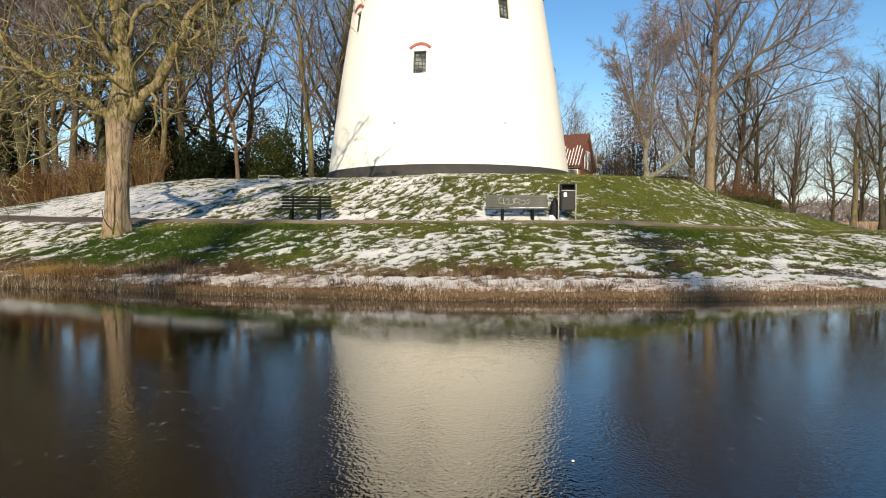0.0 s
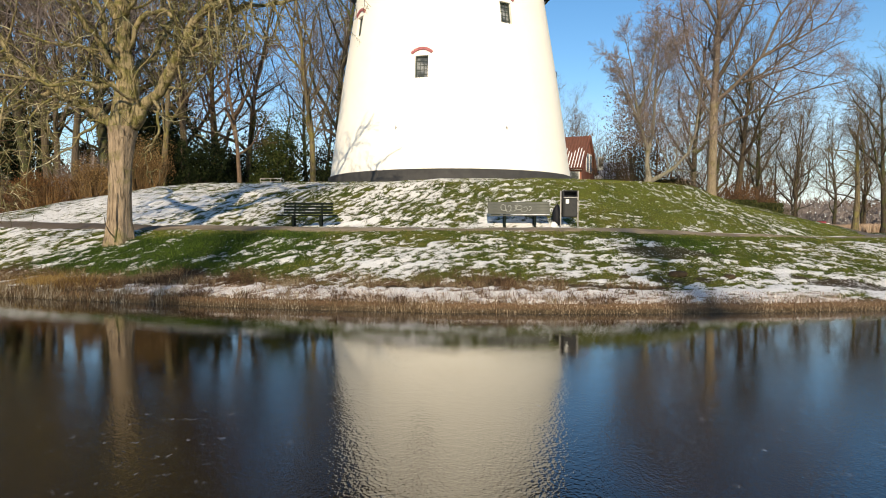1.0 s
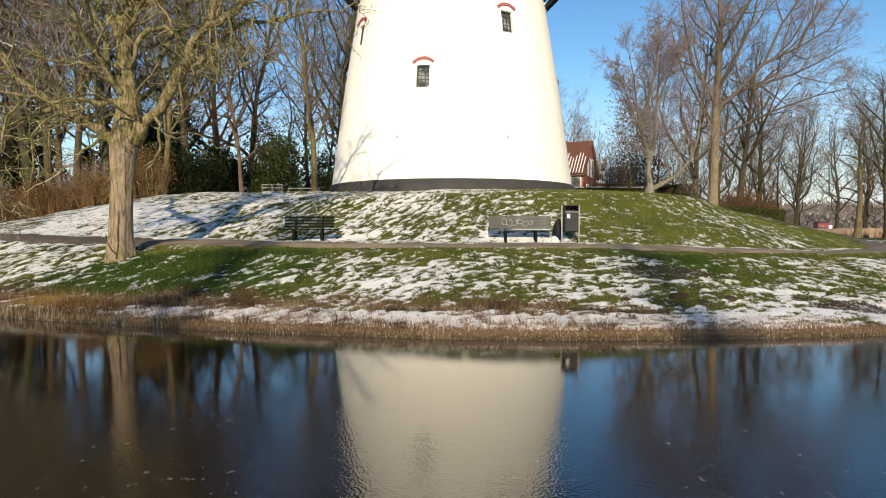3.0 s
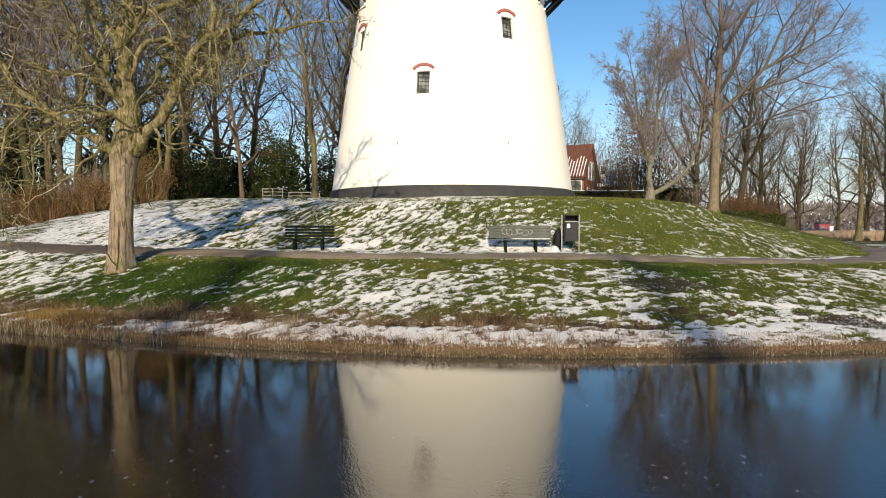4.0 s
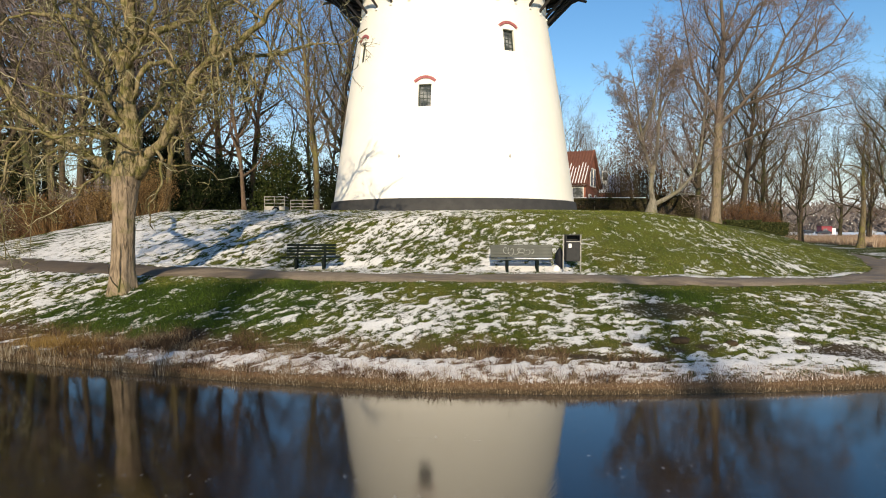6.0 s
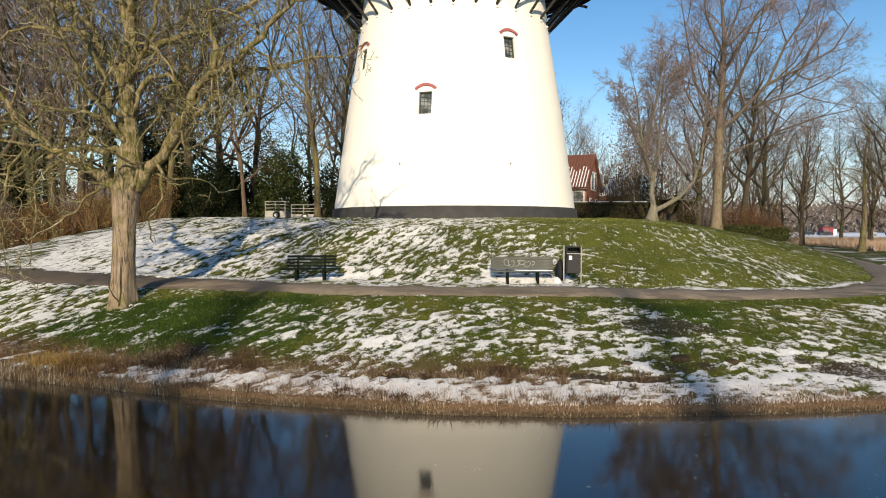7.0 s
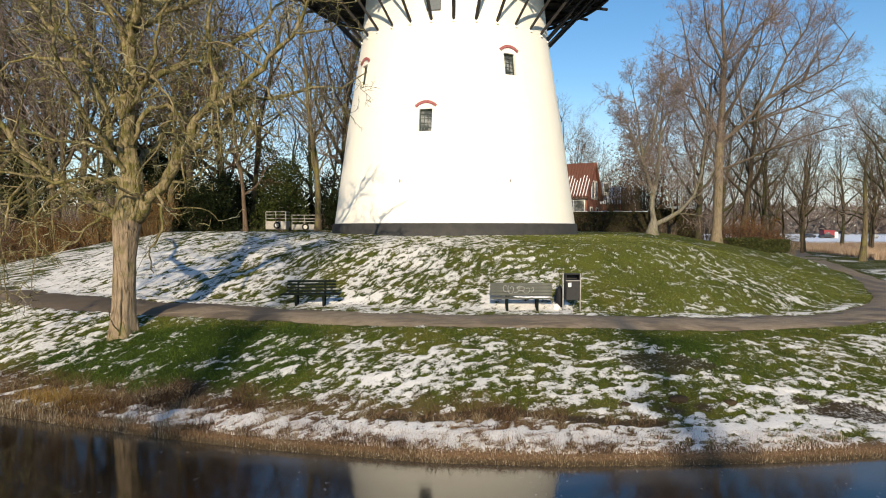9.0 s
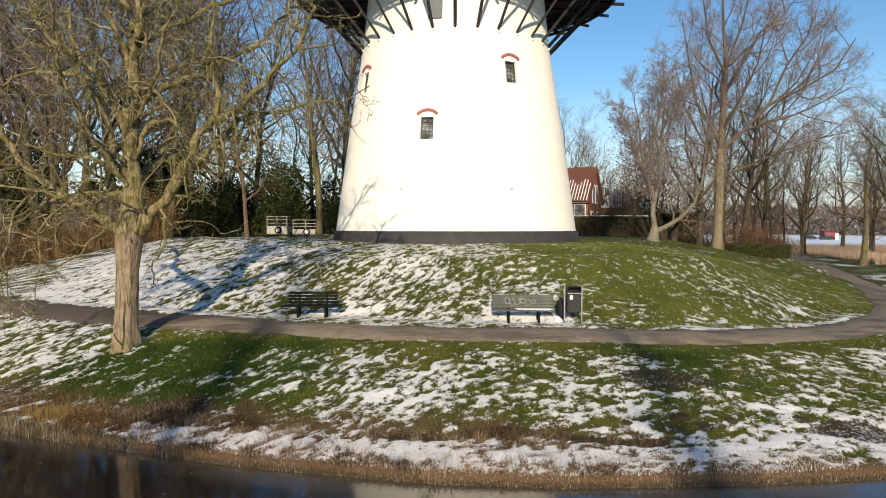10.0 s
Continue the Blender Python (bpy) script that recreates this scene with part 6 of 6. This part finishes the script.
def waste_bin(x, y):
    b = thing("waste_bin", (x, y, zed(x, y)), "anthracite sheet-steel litter bin between two pale steel posts", "litter bin", turn=2)
    for sx in (-1, 1):
        pts = [(sx * 0.31, 0, -0.15), (sx * 0.31, 0, 1.36)]
        part("post", Geo().tube(pts, 0.027, 8), M["zinc"], b, "pale steel post", True)
        part("bracket", Geo().box((sx * 0.27, 0, 1.0), (0.08, 0.05, 0.04), 0.005).box((sx * 0.27, 0, 0.55), (0.08, 0.05, 0.04), 0.005), M["bin_grey"], b)
    part("body", Geo().box((0, 0, 0.76), (0.50, 0.38, 0.70), 0.03), M["bin_grey"], b)
    part("door", Geo().box((0, -0.202, 0.74), (0.45, 0.022, 0.62), 0.008), M["bin_grey"], b)
    part("hood", Geo().box((0, 0, 1.345), (0.52, 0.40, 0.04), 0.015).box((0, 0.18, 1.24), (0.48, 0.03, 0.2)), M["bin_grey"], b)
    for sx in (-1, 1):
        part("cheek", Geo().box((sx * 0.24, 0.0, 1.22), (0.03, 0.36, 0.22), 0.005), M["bin_grey"], b)
    part("rim", Geo().box((0, -0.19, 1.115), (0.50, 0.03, 0.03), 0.006), M["zinc"], b, "pale worn rim")
    part("inner_bucket", Geo().box((0, 0.02, 1.13), (0.44, 0.32, 0.05), 0.01), M["black"], b, "dark opening")
    part("sticker", Geo().box((-0.12, -0.216, 0.97), (0.11, 0.006, 0.15)), M["white_paint"], b, "small white sticker")


waste_bin(4.45, 22.42)


def lump(x, y, dims, mat, name, label, category, seed, z=0.0):
    bm = bmesh.new()
    bmesh.ops.create_icosphere(bm, subdivisions=3, radius=1.0)
    for v in bm.verts:
        k = 1 + 0.28 * noise.noise(v.co * 1.7 + Vector((seed, 0, 0))) + 0.1 * noise.noise(v.co * 5)
        v.co = Vector((v.co.x * dims[0] * k, v.co.y * dims[1] * k, max(v.co.z * k, -0.85) * dims[2]))
    me = bpy.data.meshes.new(name)
    bm.to_mesh(me)
    bm.free()
    me.materials.append(mat)
    me.shade_smooth()
    ob = new(name, me)
    ob.location = (x, y, zed(x, y) + dims[2] * 0.8 + z)
    return tagged(ob, label, category)


lump(3.93, 22.58, (0.12, 0.08, 0.13), M["white_paint"], "plastic_bag", "crumpled white plastic bag lying beside the litter bin", "plastic bag", 8)
lump(4.06, 22.80, (0.16, 0.15, 0.42), M["black"], "rubbish_bag", "full black plastic rubbish bag leaning between bench and bin", "rubbish bag", 3)
ob = lump(0.79, 3.75, (0.010, 0.009, 0.006), M["snow"], "ice_lump", "small white lump of ice on the frozen pond", "ice lump", 5)
ob.location.z = WATER + 0.008
for k, (x, y, w) in enumerate(((5.55, 14.9, 0.22), (4.2, 14.6, 0.14), (6.75, 14.85, 0.17))):
    lump(x, y, (w, w * 0.8, w * 0.45), M["earth"], "molehill", "dark bare earth molehill in the snowy grass", "molehill", 10 + k, -0.05)


# ------------------------------------------------------------------ far side: reeds, snow field, kiosk, cars, lamp
def blades(n, place, tall, wide, mat, name, label, category, seed, lean=0.3):
    """Single upright blades, each one triangle, as one object of stuff."""
    r = np.random.RandomState(seed)
    x, y = place(r, n)
    z = height(x, y)
    n = len(x)
    h = tall(x, y, r) if callable(tall) else r.uniform(*tall, n)
    a = r.uniform(0, math.pi, n)
    w = wide * r.uniform(0.6, 1.3, n)
    dx, dy = np.cos(a) * w, np.sin(a) * w
    tip = np.stack([x + r.normal(0, lean, n) * h, y + r.normal(0, lean, n) * h, z + h], 1)
    v = np.stack([np.stack([x - dx, y - dy, z - 0.02], 1), np.stack([x + dx, y + dy, z - 0.02], 1), tip], 1).reshape(-1, 3)
    return tagged(new(name, fast_mesh(name, v, np.arange(3 * n).reshape(n, 3), M[mat])), label, category, kind="stuff")


def far_reeds(r, n):
    y = r.uniform(66, 118, n)
    edge = 45.0 + (y - 66) * 0.265 + 1.2 * (fbm(y * 0.2, y * 0, 72) - 0.5)
    return edge + r.rand(n) * (0.78 * y - edge), y


blades(36000, far_reeds, (0.5, 1.1), 0.035, "reed_far", "reeds", "pale orange-brown dry reed bed beyond the footpath", "reeds", 71)
field = Geo()
for i in range(20):
    for j in range(15):
        x0, x1, y0, y1 = 68 + 13 * i, 81 + 13 * i, 118 + 14 * j, 132 + 14 * j
        field.add([(x, y, zed(x, y) + 0.12) for x, y in ((x0, y0), (x1, y0), (x1, y1), (x0, y1))], [(0, 1, 2, 3)])
tagged(part("snow_field", field, M["snow"]), "flat snow-covered field beyond the reeds", "snow field", kind="structure")


def kiosk(x, y):
    k = thing("kiosk", (x, y, zed(x, y)), "small red kiosk with a white panel", "kiosk")
    part("body", Geo().box((0, 0, 1.35), (3.4, 2.6, 2.7), 0.06), M["red_sheet"], k)
    part("roof", Geo().box((0, 0, 2.78), (3.8, 3.0, 0.16), 0.04), M["bin_grey"], k)
    part("panel", Geo().box((2.3, -1.0, 1.1), (1.2, 0.1, 1.9), 0.02), M["white_paint"], k, "white panel beside it")
    part("window", Geo().box((-0.5, -1.32, 1.5), (1.2, 0.06, 0.9)), M["glass"], k)


kiosk(118.4, 198)


def car(x, y, turn, paint, label):
    c = thing("car", (x, y, zed(x, y) + 0.02), label, "car", "parked cars", turn=turn)
    prof = [(-2.1, 0.35), (-2.15, 0.75), (-1.9, 0.95), (-1.2, 1.0), (-0.6, 1.42), (0.8, 1.45), (1.5, 1.02), (2.1, 0.9), (2.15, 0.4)]
    g = Geo()
    n = len(prof)
    vs = [(px, s * 0.85 * (0.82 if pz > 1.2 else 1), pz) for s in (-1, 1) for px, pz in prof]
    g.add(vs, [tuple(reversed(range(n))), tuple(range(n, 2 * n))] + [(i, (i + 1) % n, (i + 1) % n + n, i + n) for i in range(n)])
    part("body", g, paint, c)
    gl = Geo()
    for s in (-1, 1):
        gl.add([(-0.95, s * 0.80, 1.05), (1.2, s * 0.80, 1.05), (0.7, s * 0.74, 1.36), (-0.55, s * 0.74, 1.36)], [(0, 1, 2, 3)])
    part("windows", gl, M["glass"], c)
    for px in (-1.35, 1.35):
        for s in (-1, 1):
            wheel(c, (px, s * 0.8, 0.32), 0.32, 0.2, "y")


for k, (x, y) in enumerate(((128, 192), (134, 190), (141, 191), (148, 189), (117, 196), (112, 197))):
    car(x, y, 8 if k % 2 else -5, M["car_dark"] if k % 3 else M["car_grey"], "parked dark car far across the field" if k % 3 else "parked silver car far across the field")
lamp = thing("street_lamp", (124.5, 190, zed(124.5, 190)), "slim pale grey street lamp post", "street lamp")
part("post", Geo().tube([(0, 0, 0), (0, 0, 7.5)], (0.11, 0.07), 8), M["steel"], lamp)
part("lantern", Geo().box((0.3, 0, 7.5), (0.7, 0.25, 0.15), 0.04), M["steel"], lamp)


def treeline():
    """Bare distant woods all round the horizon."""
    r = np.random.RandomState(90)
    n = 56000
    a = r.uniform(-1.05, 1.05, n)
    d = r.uniform(345, 450, n)
    x, y = np.sin(a) * d, np.cos(a) * d
    z0 = 1.3 + r.rand(n) ** 1.1 * (9 + 8 * fbm(a * 9, a * 0 + 3, 95, 3))
    ln = r.uniform(0.8, 3.0, n)
    tilt = r.normal(0, 0.7, (n, 2))
    tip = np.stack([x + tilt[:, 0] * ln, y + tilt[:, 1] * ln, z0 + ln], 1)
    w = r.uniform(0.25, 0.75, n)
    v = np.stack([np.stack([x - w, y, z0], 1), np.stack([x + w, y, z0], 1), tip], 1).reshape(-1, 3)
    tagged(new("woods", fast_mesh("woods", v, np.arange(3 * n).reshape(n, 3), M["woods_far"])), "far bare woods along the horizon", "woods", kind="stuff")


treeline()


# ------------------------------------------------------------------ reeds, weeds and grass on the bank
def shore_band(x0, x1, s0, s1, power=1.0):
    def place(r, n):
        x = r.uniform(x0, x1, n)
        clump = fbm(x * 1.1, x * 0 + 0.5, 101, 3)
        s = s0 + (s1 - s0) * r.rand(n) ** power * (0.55 + 0.9 * clump)
        return x, np.interp(x, SHORE_X, SHORE_Y) + s
    return place


def reed_height(x, y, r):
    base = np.interp(x, (-14, -7, -3, 4, 12), (0.18, 0.11, 0.078, 0.066, 0.055))
    return base * r.uniform(0.45, 1.15, len(x)) * (0.15 + 1.7 * fbm(x * 1.6, y * 0.6, 111, 3))


blades(11000, shore_band(-19, -0.5, 0.0, 0.36), reed_height, 0.006, "reed", "reeds", "cut dry reed fringe along the frozen edge", "reeds", 121, 0.16)
blades(11000, shore_band(-2.5, 22, 0.0, 0.28), reed_height, 0.006, "reed_grey", "reed_fringe", "low grey-tan reed fringe with frost along the ice", "reeds", 123, 0.18)
blades(19000, shore_band(-7.5, 8.5, 0.26, 1.15), (0.02, 0.10), 0.008, "frost", "reed_stubble", "frosted reed stubble in the snow", "reed stubble", 122, 0.22)


def gold_place(r, n):
    x, y = r.normal(-9.9, 0.75, n), r.normal(0.95, 0.28, n)
    return x, y + np.interp(x, SHORE_X, SHORE_Y)


blades(3000, gold_place, (0.08, 0.24), 0.007, "gold_grass", "dry_grass", "golden clump of dry grass above the reeds", "grass", 125, 0.4)


def tangle_place(r, n):
    return r.normal(-6.95, 0.42, n), r.normal(15.45, 0.42, n)


# stem colour is near black to carry the shade on this spot
blades(2200, tangle_place, (0.05, 0.22), 0.007, "dead_stem", "dead_stems", "tangle of dead stems on the bank, coloured dark for shade", "weeds", 126, 0.7)


def weed_place(r, n):
    x = r.uniform(-19, 5, n)
    y = np.interp(x, SHORE_X, SHORE_Y) + r.uniform(0.3, 3.0, n)
    snow, dead, mud_shade = cover(x, y)
    keep = (r.rand(n) < dead) & (fbm(x * 1.6, y * 1.6, 131, 3) > 0.45) & (snow < 0.62)
    return x[keep], y[keep]


blades(90000, weed_place, (0.04, 0.22), 0.007, "weed", "dead_weeds", "matted red-brown dead weeds on the bank", "weeds", 132, 0.55)


def grass_place(x0, x1, y0, y1, thick=None):
    def place(r, n):
        x, y = r.uniform(x0, x1, n), r.uniform(y0, y1, n)
        snow, dead, mud_shade = cover(x, y)
        s = y - np.interp(x, SHORE_X, SHORE_Y)
        keep = (snow < 0.5) & (r.rand(n) > dead) & (mud_shade < 0.4) & (s > 0.6) & (path_distance(x, y) > 1.2) & (np.hypot(x - AXIS[0], y - AXIS[1]) > 8.1)
        if thick is not None:
            lush_shade, dry = sward(x, y)
            keep &= (r.rand(n) < lush_shade) if thick else (r.rand(n) > lush_shade)
        return x[keep], y[keep]
    return place


blades(230000, grass_place(-18, 19, 13, 21.5, False), (0.03, 0.09), 0.006, "blade", "grass", "short winter grass on the bank", "grass", 141, 0.5)
blades(170000, grass_place(-15, 12, 14, 21.5, True), (0.04, 0.13), 0.007, "blade_lush_shade", "lush_grass", "lush grass under the old tree, its green darkened for shade", "grass", 143, 0.5)
blades(170000, grass_place(-17, 22, 20, 36), (0.03, 0.09), 0.007, "blade_dry", "mound_grass", "short yellow-green winter grass on the mound", "grass", 142, 0.5)
